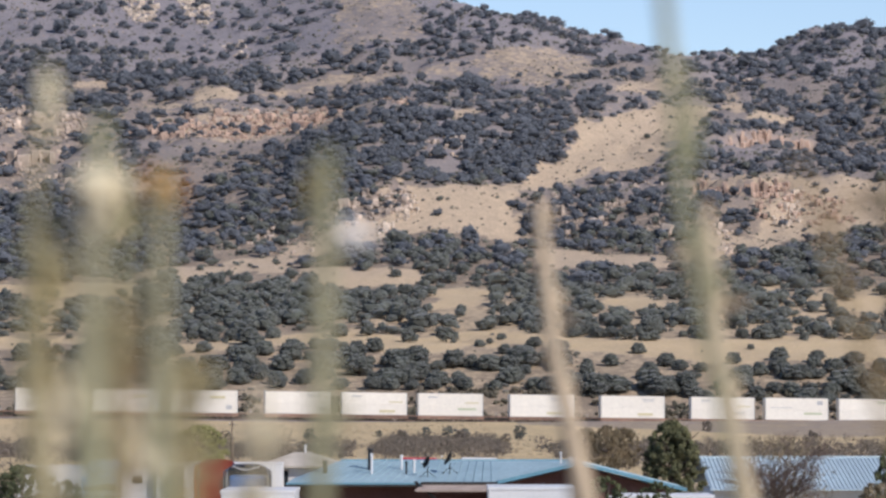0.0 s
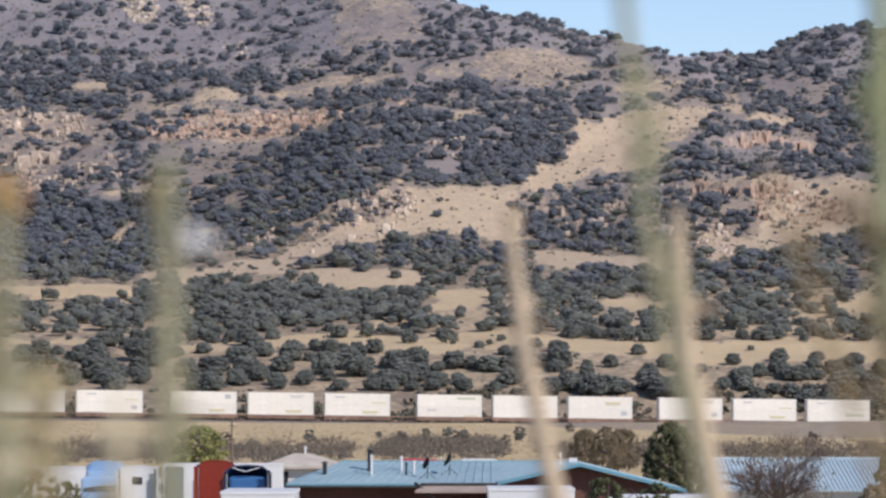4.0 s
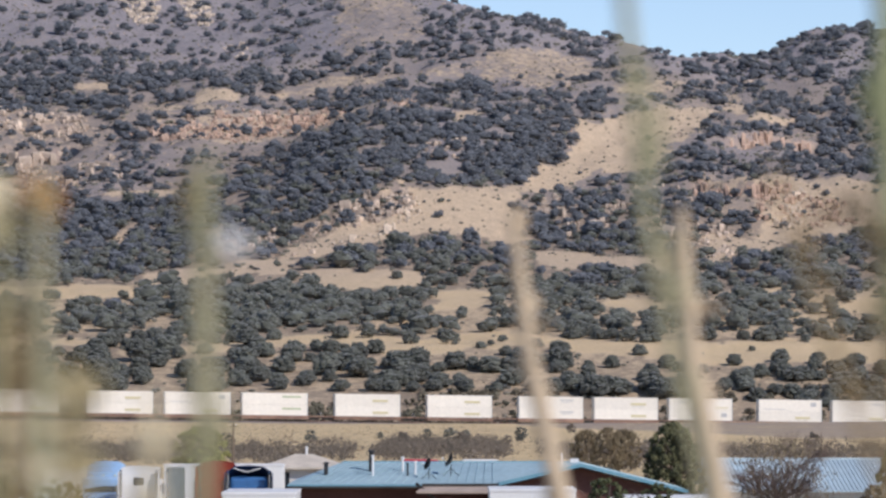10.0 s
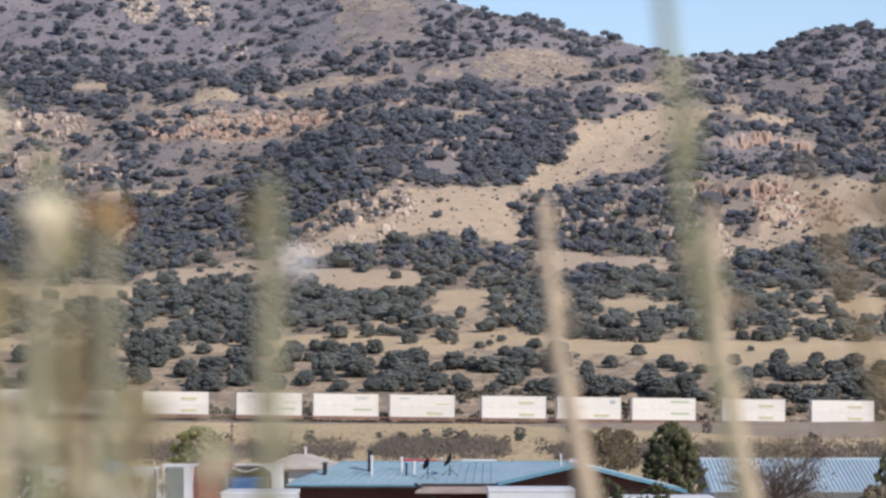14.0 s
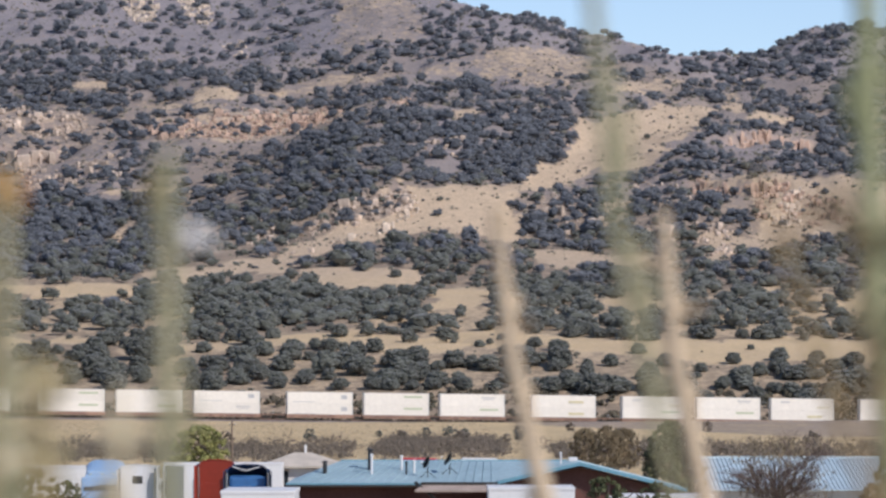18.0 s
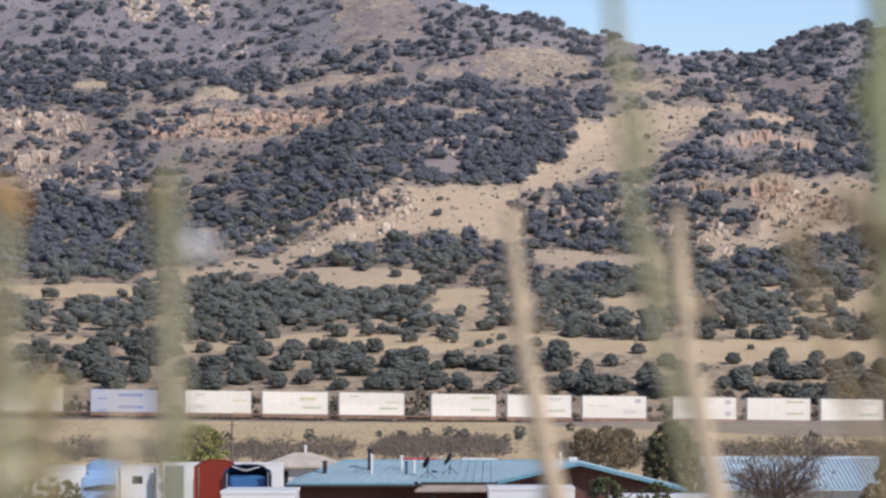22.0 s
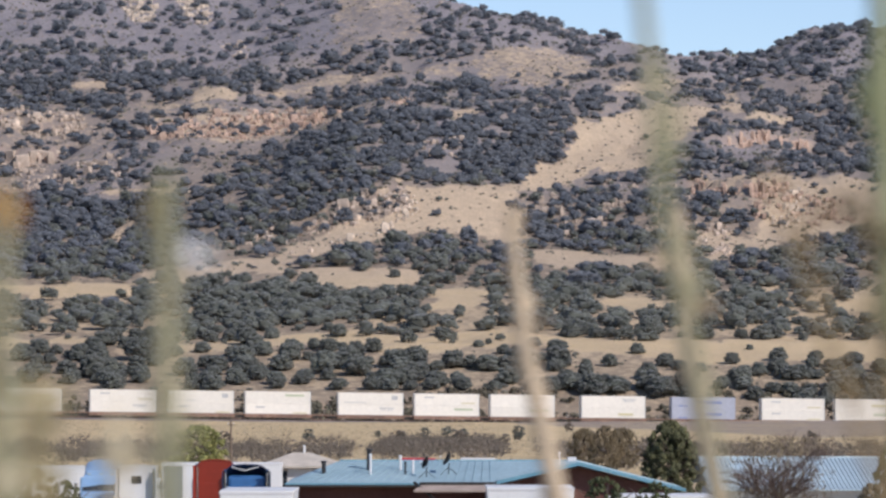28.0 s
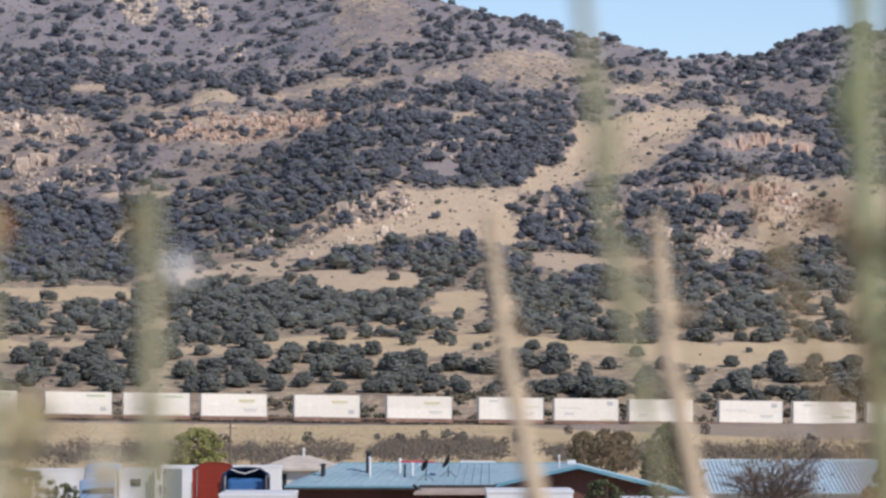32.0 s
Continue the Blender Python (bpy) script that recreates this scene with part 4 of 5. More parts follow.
def build_blue_house():
    h = thing("house", pose(0, 246, 0), "low house with light blue metal roof and dark red-brown walls", "house")
    part("wall", box(-8.4, .9, 0, 7.5, 11, 2.75, .02), M_REDWALL, h)
    part("wing_wall", prism([(3.6, 0), (12.9, 0), (12.9, 2.6), (7.9, 3.85), (3.6, 2.9)], -2.2, 6, "y"), M_REDWALL, h)
    # hipped main roof
    rl, rr = (-6.1, 6, 4.08), (8, 6, 4.08)
    f0, f1, b0, b1 = (-9.1, -.2, 2.9), (3.2, -.2, 2.88), (-9.1, 12, 2.9), (9, 12, 2.9)
    roof = part("roof", slab([f0, f1, (3.2, -.2, 2.88), rr, rl], .16), M_BLUEROOF, h)
    part("roof_hip", slab([b0, f0, rl], .16), M_BLUEROOF, h)
    part("roof_back", slab([b1, b0, rl, rr], .16), M_BLUEROOF, h)
    seams(roof, (-8.6, -.2, 2.93), (3.1, -.2, 2.91), (3.1, 5.9, 4.1), (-6, 5.9, 4.1), 22, M_BLUEROOF, .022)
    part("ridge_cap", bar(rl, rr, .07, 6), M_BLUETRIM, h)
    part("fascia", box(-9.15, -.28, 2.78, -1.3, -.2, 2.87, .01), M_BLUETRIM, h)
    part("gutter", box(-9.1, -.3, 2.64, -1.3, -.19, 2.775, .02), M_DARK, h)
    # front wing with its gable to the south
    wing = part("wing_roof", slab([(14.0, -3.1, 2.62), (14.0, 7, 2.62), (7.9, 7, 4.12), (7.9, -3.1, 4.12)], .16), M_BLUEROOF, h)
    wing2 = part("wing_roof", slab([(7.9, -3.1, 4.12), (7.9, 7, 4.12), (3.2, 7, 3.05), (3.2, -3.1, 3.05)], .16), M_BLUEROOF, h)
    seams(wing, (13.9, -3, 2.65), (13.9, 6, 2.65), (7.95, 6, 4.13), (7.95, -3, 4.13), 14, M_BLUEROOF, .022)
    seams(wing2, (3.3, -3, 3.07), (3.3, 6, 3.07), (7.85, 6, 4.13), (7.85, -3, 4.13), 14, M_BLUEROOF, .022)
    part("barge_board", slab([(14.05, -3.2, 2.64), (14.05, -3.1, 2.64), (7.9, -3.1, 4.15), (7.9, -3.2, 4.15)], .2), M_BLUETRIM, h)
    part("barge_board", slab([(7.9, -3.2, 4.15), (7.9, -3.1, 4.15), (3.15, -3.1, 3.07), (3.15, -3.2, 3.07)], .2), M_BLUETRIM, h)
    # flat porch between
    part("porch_gutter", box(-1.3, -1.4, 2.72, 3.5, -1.2, 2.96, .02), M_DARK, h)
    part("porch_roof", slab([(-1.6, -3.2, 2.55), (4.0, -3.2, 2.55), (3.6, -1.3, 2.8), (-1.2, -1.3, 2.8)], .12), M_TANROOF, h)
    part("porch_brace", bar((-1.6, -1.6, 2.95), (-.4, -3.3, 2.0), .09, 6), M_DARK, h)
    for x, y, z, top, r, mat in ((-4.3, 3.4, 3.5, 4.75, .15, M_BLACK), (-4.2, 2.2, 3.2, 4.45, .07, M_PIPE), (-2.45, 3.4, 3.5, 4.35, .07, M_PIPE),
                                 (-1.7, 2.6, 3.3, 4.1, .07, M_PIPE), (-2.15, 2.2, 3.2, 4.0, .06, M_BLACK), (-6.95, 2.4, 3.2, 4.05, .13, M_BLACK), (6.95, 3, 4.0, 4.55, .05, M_PIPE)):
        p = part("vent_pipe", tube([(x, y, z - .1), (x, y, top)], [r, r], 12), mat, h)
        part("cap", tube([(x, y, top), (x, y, top + .05), (x, y, top + .1)], [r * 1.5, r * 1.5, r * .6], 12), mat, p)
    part("vent_box", box(7.4, 2, 4.1, 7.9, 2.4, 4.35, .03), M_PIPE, h)
    for x in (4.6, 6.3, 9.6, 11.4):
        w = part("window", box(x, -2.26, .9, x + 1, -2.18, 2.1), M_GLASS, h)
        part("frame", box(x - .07, -2.29, 2.1, x + 1.07, -2.2, 2.18), M_PIPE, w)
        part("sill", box(x - .1, -2.33, .82, x + 1.1, -2.2, .9), M_PIPE, w)
    return h


def build_dish(x, y, z, r, turn, tilt):
    d = thing("satellite_dish", pose(x, y, z), "dark satellite dish on a bent mast", "satellite dish", "dishes on the roof")
    part("mast", tube([(0, 0, -.15), (0, 0, .4), (.05, 0, .55)], [.035, .035, .03], 8), M_BLACK, d)
    bm, rings = bmesh.new(), []
    m = pose(.05, 0, .75, tilt, 0, turn)
    for k in range(6):
        q = r * k / 5
        if k == 0:
            rings.append([bm.verts.new(m @ Vector((0, 0, 0)))])
        else:
            rings.append([bm.verts.new(m @ Vector((q * math.cos(a), q * 1.1 * math.sin(a), q * q * .5 / r))) for a in (math.pi * 2 * j / 20 for j in range(20))])
    for j in range(20):
        bm.faces.new((rings[0][0], rings[1][j], rings[1][(j + 1) % 20]))
        for k in range(1, 5):
            bm.faces.new((rings[k][j], rings[k + 1][j], rings[k + 1][(j + 1) % 20], rings[k][(j + 1) % 20]))
    bmesh.ops.solidify(bm, geom=bm.faces[:], thickness=.02)
    part("reflector", bm, M_BLACK, d)
    arm = part("feed_arm", bar(m @ Vector((0, -r, .1)), m @ Vector((0, -.1, r * 1.3)), .018), M_BLACK, d)
    e = m @ Vector((0, -.1, r * 1.3))
    part("feed_horn", box(e.x - .05, e.y - .05, e.z - .05, e.x + .05, e.y + .05, e.z + .05, .01), M_PIPE, arm)
    for sx in (-.5, .5):
        part("stay", bar((sx, -.2, -.12), (0, 0, .3), .018), M_BLACK, d)


def build_truck(x, y, turn, body, shell, roof, label, back=None, tall=4.0, closed=True, window=False, roof_top=3.47, panel=None):
    """A sleeper tractor, nose along +x, wheels on the ground."""
    t = thing("semi_truck", pose(x, y, 0, 0, 0, turn), label, "truck", "parked trucks")
    part("chassis", box(-4.4, -.45, .75, 3.6, .45, 1.05, .03), M_DARK, t)
    cabin = part("cab", box(-1.9, -1.22, 1.0, 1.55, 1.22, 3.05, .12), body, t)
    part("hood", prism([(1.5, 1.0), (3.7, 1.0), (3.75, 1.75), (3.4, 1.95), (1.5, 2.15)], -1.0, 1.0, "y"), body, t)
    part("bumper", box(3.6, -1.2, .45, 3.9, 1.2, .85, .05), M_CHROME, t)
    part("grille", box(3.72, -.55, .95, 3.8, .55, 1.75, .02), M_CHROME, t)
    part("windshield", slab([(1.57, -1.08, 2.25), (1.60, 1.08, 2.25), (1.5, 1.02, 3.0), (1.5, -1.02, 3.0)], .03), M_GLASS, cabin)
    for s in (-1, 1):
        part("door_window", box(.35, s * 1.2, 2.15, 1.35, s * 1.235, 2.8), M_GLASS, cabin)
        part("sleeper_window", box(-1.35, s * 1.2, 2.35, -.7, s * 1.235, 2.75), M_GLASS, cabin)
        part("mirror", box(1.45, s * 1.38, 2.1, 1.55, s * 1.6, 2.7, .03), M_CHROME, t)
        part("exhaust_pipe", tube([(-2.05, s * 1.05, 1.2), (-2.05, s * 1.05, tall - .45), (-2.2, s * 1.05, tall - .3)], [.075, .075, .075], 10), M_CHROME, t)
        part("fuel_tank", tube([(-1.9, s * .95, .75), (.6, s * .95, .75)], [.3, .3], 16), M_CHROME, t)
        part("headlight", box(3.45, s * .98, 1.1, 3.72, s * 1.05, 1.4, .02), M_PIPE, t)
        for wx, r in ((2.5, .5), (-2.7, .5), (-3.9, .5)):
            w = part("wheel", tube([(wx, s * .95, r), (wx, s * 1.22, r)], [r, r], 20), M_RUBBER, t)
            part("rim", tube([(wx, s * 1.0, r), (wx, s * 1.235, r)], [.28, .26], 16), M_CHROME, w)
        part("side_extender", box(-2.5, s * 1.2, 1.3, -1.9, s * 1.16, tall - .35, .02), back or shell, t)
    # hollow wind deflector, open at the back
    z0, bm = 3.05, bmesh.new()
    front, rear = [], []
    for k in range(13):
        a = math.pi * k / 12
        cx, cz = -math.cos(a), max(0, math.sin(a)) ** .42
        front.append(bm.verts.new((1.25 - .25 * cz, 1.0 * cx, z0 + .12 * cz)))
        rear.append(bm.verts.new((-1.95, 1.2 * math.copysign(abs(cx) ** .6, cx), z0 + (tall - z0) * cz)))
    for k in range(12):
        bm.faces.new((front[k], front[k + 1], rear[k + 1], rear[k]))
    bm.faces.new(front)
    outline = [(v.co.y * .97, z0 + (v.co.z - z0) * .97) for v in rear]
    bmesh.ops.recalc_face_normals(bm, faces=bm.faces)
    bmesh.ops.solidify(bm, geom=bm.faces[:], thickness=.05)
    part("roof_fairing", bm, shell, t)
    if closed:
        part("rear_panel", prism(outline, -1.93, -1.87, "x"), shell, t)
        part("rear_wall", box(-1.96, -1.15, 1.1, -1.9, 1.15, 3.05, .02), shell, t)
        if panel:
            part("grey_panel", box(-2.05, .0, 1.2, -1.97, 1.12, tall - .12, .05), panel, t)
    if window:
        part("rear_window", box(-2.0, -.3, 2.75, -1.93, .3, 3.2, .03), M_GLASS, t)
    part("cab_roof", box(-1.75, -.95, 3.0, .9,   .95, roof_top, .18), roof, t)
    if not closed:
        part("strap", tube([(-1.99, .75, tall - .12), (-2.0, .4, tall - .26), (-2.0, .05, tall - .33), (-2.0, -.3, tall - .22), (-1.99, -.6, tall - .14)], [.03] * 5, 6), M_PIPE, t)
    for s in (-.7, 0, .7):
        part("marker_light", box(.9, s - .06, 3.18, 1.02, s + .06, 3.26, .02), M_MARKY, t)
    return t


def build_trailer(x0, x1, y0, y1, top, label, category="trailer", mat=None, bars=()):
    t = thing("box_trailer", pose((x0 + x1) / 2, (y0 + y1) / 2, 0), label, category, "parked trailers")
    w, d = (x1 - x0) / 2, (y1 - y0) / 2
    part("box", box(-w, -d, 1.0, w, d, top, .05), mat or M_T_WHITE, t)
    part("roof_rim", box(-w - .03, -d - .03, top - .14, w + .03, d + .03, top + .02, .03), M_PIPE, t)
    part("frame", box(-w + .2, -.5, .7, w - .2, .5, .98), M_DARK, t)
    for a, b, c, e, m in bars:
        part("marking", box(a, -d - .015, b, c, -d + .01, e), m, t)
    for wx in (-w * .7, -w * .45):
        for s in (-1, 1):
            part("wheel", tube([(wx, s * (d - .3), .5), (wx, s * d, .5)], [.5, .5], 16), M_RUBBER, t)
    return t


def build_white_house():
    h = thing("house", pose(-10, 300, 0), "small white house with a beige hipped roof", "house")
    part("wall", box(-2.6, -2.5, 0, 2.6, 4, 2.9, .02), M_WALLWHITE, h)
    c = [(-3.1, -3.1, 2.95), (3.1, -3.1, 2.95), (3.1, 4.6, 2.95), (-3.1, 4.6, 2.95)]
    r0, r1 = (-.6, .7, 3.85), (.6, .7, 3.85)
    for f in ([c[0], c[1], r1, r0], [c[1], c[2], r1], [c[2], c[3], r0, r1], [c[3], c[0], r0]):
        part("roof", slab(f, .14), M_BEIGE, h)
    part("vent_pipe", tube([(.2, .6, 3.7), (.2, .6, 4.4)], [.08, .08], 8), M_PIPE, h)
    for x in (-1.6, .9):
        w = part("window", box(x, -2.56, 1.4, x + .7, -2.48, 2.6), M_GLASS, h)
        part("frame", box(x - .08, -2.58, 2.6, x + .78, -2.5, 2.7), M_BEIGE, w)


def build_shed():
    h = thing("shed", pose(17.5, 276, -.2), "long shed with pale blue corrugated steel roof", "shed")
    part("wall", box(.3, .8, 0, 22, 17, 1.9), M_WALLWHITE, h)
    part("roof_back", slab([(22.3, 22, 2.0), (0, 22, 2.0), (0, 13, 3.85), (22.3, 13, 3.85)], .05), M_SHEDROOF, h)
    r = part("roof", slab([(0, 0, 1.95), (22.3, 0, 1.95), (22.3, 13, 3.85), (0, 13, 3.85)], .05), M_SHEDROOF, h)
    part("ridge_cap", bar((0, 13, 3.88), (22.3, 13, 3.88), .09, 6), M_SHEDROOF, h)
    for i in range(79):
        x = .15 + i * .28
        part("rib", prism([(x - .07, 1.94), (x - .03, 2.02), (x + .03, 2.02), (x + .07, 1.94)], 0, 1, "y"), M_SHEDROOF, r)
    for ob in r.children:
        for v in ob.data.vertices:
            v.co.z += v.co.y * 1.9
            v.co.y *= 13


# ---- plants of the valley ----
M_CONIFER = material("conifer_foliage", (0.135, 0.132, 0.06), 0.9, vary=.35, size=.8, second=(0.085, 0.09, 0.042), island=.5, bump=.3, depth=.05)
M_LIME = material("yellow_green_leaves", (0.31, 0.31, 0.11), 0.85, vary=.3, size=1, second=(0.21, 0.22, 0.08), island=.5, bump=.3, depth=.05)
M_OLIVE = material("olive_leaves", (0.11, 0.12, 0.05), 0.85, vary=.3, size=1, second=(0.07, 0.085, 0.04), island=.5, bump=.3, depth=.05)
M_BROWNLEAF = material("brown_autumn_leaves", (0.265, 0.205, 0.125), 0.9, vary=.3, size=1.5, second=(0.195, 0.16, 0.10), island=.3, bump=.3, depth=.05)
M_BRUSH = material("grey_brown_brush", (0.18, 0.148, 0.118), 0.95, vary=.3, size=9, second=(0.13, 0.112, 0.09), island=.2, bump=.3, depth=.05)
M_TWIG = material("purple_brown_twigs", (0.19, 0.14, 0.12), 0.9, vary=.25, size=.5, bump=.2)


def build_tree(name, x, y, w, h, mat, label, seed, clumps=60, bits=900, bit=.14, cone=0.0, bare=0.35, category="tree", lump=1.0, twig=1.0):
    """A trunk with limbs and a crown of clumps and loose leaves, with gaps."""
    rng = np.random.default_rng(seed)
    t = thing(name, pose(x, y, float(height(x, y))), label, category)
    part("trunk", tube([(0, 0, -.2), (.03 * w, 0, h * .25), (-.02 * w, .02 * w, h * .55), (.02 * w, 0, h * .85)], [.035 * h, .028 * h, .018 * h, .006 * h], 9), M_BARK, t)
    for k in range(14 if h > 4 else 5):
        a, z = rng.uniform(0, 6.28), h * rng.uniform(.15, .7)
        r = w * .45 * rng.uniform(.6, 1)
        q = Vector((r * math.cos(a), r * math.sin(a), z + h * rng.uniform(.08, .25)))
        part("limb", tube([(0, 0, z), q * .5 + Vector((0, 0, z * .5 - h * .02)), q], [.012 * h, .008 * h, .003 * h], 5), M_BARK, t)
    u = rng.uniform(0, 1, clumps)
    z = bare + (1 - bare) * u
    wide = (1 - cone) * np.sqrt(np.clip(1 - (2 * (z - bare) / (1 - bare) - .85) ** 2 / 1.4, .02, 1)) + cone * (1.05 - u) * 1.15
    a, r = rng.uniform(0, 6.28, clumps), np.sqrt(rng.uniform(.05, 1, clumps)) * wide * w * .42
    c = np.stack([r * np.cos(a), r * np.sin(a), z * h * .93], -1)
    k = lump * rng.uniform(.04, .085, (clumps, 1)) * np.array([w, w, .5 * (h + w) * .85])
    pick = rng.integers(0, clumps, bits)
    d = rng.normal(0, 1, (bits, 3))
    d /= np.linalg.norm(d, axis=1, keepdims=True)
    v, f = join(lumps(c, k, ICO1, rng, .35), leaf_bits(c[pick] + d * k[pick] * rng.uniform(.8, 1.4, (bits, 1)), bit, rng, twig))
    mesh_part("crown", v, f, mat, t)
    return t


def build_bare_tree(x, y, w, h, seed, label):
    rng = random.Random(seed)
    t = thing("bare_tree", pose(x, y, float(height(x, y))), label, "tree")
    bm, tw = bmesh.new(), bmesh.new()

    def grow(p, d, length, r, level):
        q = p + d * length
        tube([p, (p + q) / 2 + Vector((rng.uniform(-1, 1), rng.uniform(-1, 1), 0)) * length * .08, q], [r, r * .8, r * .6], 5, bm if level < 2 else tw, cap=False)
        if level < 4:
            for _ in range((9, 6, 5, 5)[level]):
                e = (d + Vector((rng.uniform(-1, 1), rng.uniform(-1, 1), rng.uniform(-.35, .4))) * .85).normalized()
                grow(p + d * length * rng.uniform(.45, 1), e, length * rng.uniform(.55, .8), r * .58, level + 1)
    grow(Vector((0, 0, -.1)), Vector((0, 0, 1)), h * .34, .085, 0)
    for b in (bm, tw):
        for v in b.verts:
            v.co.x *= w / h
    part("trunk", bm, M_TWIG, t)
    part("twig_crown", tw, M_TWIG, t)
    r2 = np.random.default_rng(seed)
    n = 3600
    c = np.stack([r2.normal(0, w * .17, n), r2.normal(0, w * .16, n), r2.uniform(.3, .75, n) * h], -1)
    c = c[np.hypot(c[:, 0], c[:, 1]) < w * .36]
    v, f = leaf_bits(c, .085, r2, 2)
    mesh_part("leaf_remnant", v, f, M_BROWNLEAF, t)


def build_valley():
    rng = np.random.default_rng(77)
    build_tree("green_tree", -24.8, 430, 7.2, 5.0, M_LIME, "yellow-green leafy tree beside brush", 2, 340, 22000, .10, bare=.06, lump=.42, twig=1.6)
    build_tree("conifer", 14.2, 262, 5.6, 6.7, M_CONIFER, "dense dark green conifer beside the blue-roofed house", 4, 520, 30000, .09, cone=.36, bare=.02, lump=.44, twig=1.8)
    build_tree("autumn_tree", 17.2, 440, 4.6, 4.9, M_BROWNLEAF, "brown autumn tree with thin leaves", 5, 320, 26000, .075, bare=.02, lump=.27, twig=3.2)
    build_tree("autumn_tree", 15.2, 452, 4.2, 4.5, M_BROWNLEAF, "brown autumn tree with thin leaves", 6, 320, 26000, .075, bare=.02, lump=.27, twig=3.2)
    build_tree("autumn_tree", 19.6, 455, 4.4, 4.5, M_BROWNLEAF, "brown autumn tree with thin leaves", 7, 320, 26000, .075, bare=.02, lump=.27, twig=3.2)
    build_tree("leafy_bush", -21.3, 214, 5.0, 4.7, M_OLIVE, "dark olive bush with bright leaf tips", 8, 200, 9000, .09, bare=.08, lump=.45, category="bush")
    build_tree("leafy_bush", -18.9, 212, 2.8, 3.95, M_OLIVE, "dark olive bush with bright leaf tips", 9, 160, 7000, .08, bare=.08, lump=.45, category="bush")
    build_tree("leafy_bush", 7.6, 196, 3.4, 4.55, M_OLIVE, "dark olive bush with bright leaf tips", 10, 160, 7000, .08, bare=.08, lump=.45, category="bush")
    build_tree("leafy_bush", 9.9, 196, 3.0, 4.25, M_OLIVE, "dark olive bush with bright leaf tips", 13, 160, 6000, .08, bare=.08, lump=.45, category="bush")
    build_tree("dry_bush", 22.6, 220, 3.6, 3.6, M_BROWNLEAF, "dry brown bush before the shed", 14, 160, 7000, .08, bare=.08, lump=.45, category="bush")
    build_tree("dry_bush", 24.5, 226, 3.0, 3.3, M_BRUSH, "dry brown bush before the shed", 15, 160, 7000, .08, bare=.08, lump=.45, category="bush")
    build_tree("dark_bush", 25.2, 240, 2.2, 5.2, M_OLIVE, "thin dark bush beside the shed", 16, 60, 3000, .05, bare=.15, category="bush")
    build_bare_tree(18.6, 232, 8.6, 7.6, 3, "bare purple-brown tree before the shed")
    # shrubs that stand alone in the dry field
    for i, (x, y, w) in enumerate(((-21.8, 690, 2.7), (-7, 720, 2.0), (-3, 735, 2.6), (1, 700, 3.2), (3.5, 690, 2.6), (13.5, 740, 3.0), (12.6, 700, 1.9), (-11.3, 745, 1.6),
                                   (32, 760, 2.2), (25, 830, 2.4), (44, 800, 2.2), (52, 830, 3), (56, 640, 3.2), (-6.5, 640, 3.4), (2.6, 600, 3.6), (-33, 640, 3.0), (9.5, 640, 2.4))):
        build_tree("shrub", x, y, w, w * .75, M_JUNIPER if i < 8 else M_BRUSH, "dark rounded shrub in dry grass", 30 + i, 70, 900, .09, bare=.03, category="shrub")
    # brush along the wash
    n = 1700
    band = rng.integers(0, 3, n)
    x = np.where(band == 0, rng.uniform(-70, -12, n), np.where(band == 1, rng.uniform(-9, 8, n), rng.uniform(14, 80, n)))
    y = np.where(band == 0, rng.normal(560, 50, n), np.where(band == 1, rng.normal(600, 40, n), rng.normal(540, 50, n)))
    keep = (y < 690) & (y > 430)
    x, y = x[keep], y[keep]
    k = rng.uniform(.5, 1.3, (len(x), 1)) * np.array([1.2, 1.2, .95])
    c = np.stack([x, y, height(x, y) + .4], -1)
    cc = np.repeat(c, 8, 0) + rng.normal(0, .62, (len(c) * 8, 3)) * np.array([1, 1, .6])
    kk = np.repeat(k, 8, 0) * .15
    m = 190000
    pick = rng.integers(0, len(cc), m)
    d = rng.normal(0, 1, (m, 3))
    d /= np.linalg.norm(d, axis=1, keepdims=True)
    v, f = join(lumps(cc, kk, ICO1, rng, .5), leaf_bits(cc[pick] + d * kk[pick] * rng.uniform(1, 6, (m, 1)), .10, rng, 5))
    tagged(mesh_part("brush", v, f, M_BRUSH), "grey-brown dry brush along the wash", "bushes", kind="stuff")
    # low bushes on the bank behind the line
    n = 1250
    x, y = rng.uniform(-150, 150, n), 1044 + rng.uniform(0, 1, n) ** 1.5 * 36
    y = y + x * .175
    keep = rng.uniform(0, 1, n) < .55 + 1.0 * value_noise(x / 14, y / 12, 51)
    x, y = x[keep], y[keep]
    c = np.stack([x, y, height(x, y) + .5], -1)
    cc = np.repeat(c, 9, 0) + rng.normal(0, .75, (len(c) * 9, 3)) * np.array([1, 1, .6])
    kk = rng.uniform(.35, .75, (len(cc), 1)) * np.array([1, 1, .85])
    pick = rng.integers(0, len(cc), 16000)
    d = rng.normal(0, 1, (16000, 3))
    d /= np.linalg.norm(d, axis=1, keepdims=True)
    v, f = join(lumps(cc, kk, ICO1, rng, .45), leaf_bits(cc[pick] + d * kk[pick] * rng.uniform(.9, 1.6, (16000, 1)), .16, rng, 2))
    tagged(mesh_part("trackside_bushes", v, f, M_BANKBUSH), "low olive-brown bushes on the bank behind the railway", "bushes", kind="stuff")
    # tufts of dry grass
    n = 3600
    x, y = rng.uniform(-1, 1, n), rng.uniform(460, 1015, n)
    x = x * y * .12
    keep = (x < 10) | (y < 700)
    x, y = x[keep], y[keep]
    n = len(x)
    z = height(x, y)
    w = rng.uniform(.1, .3, n)
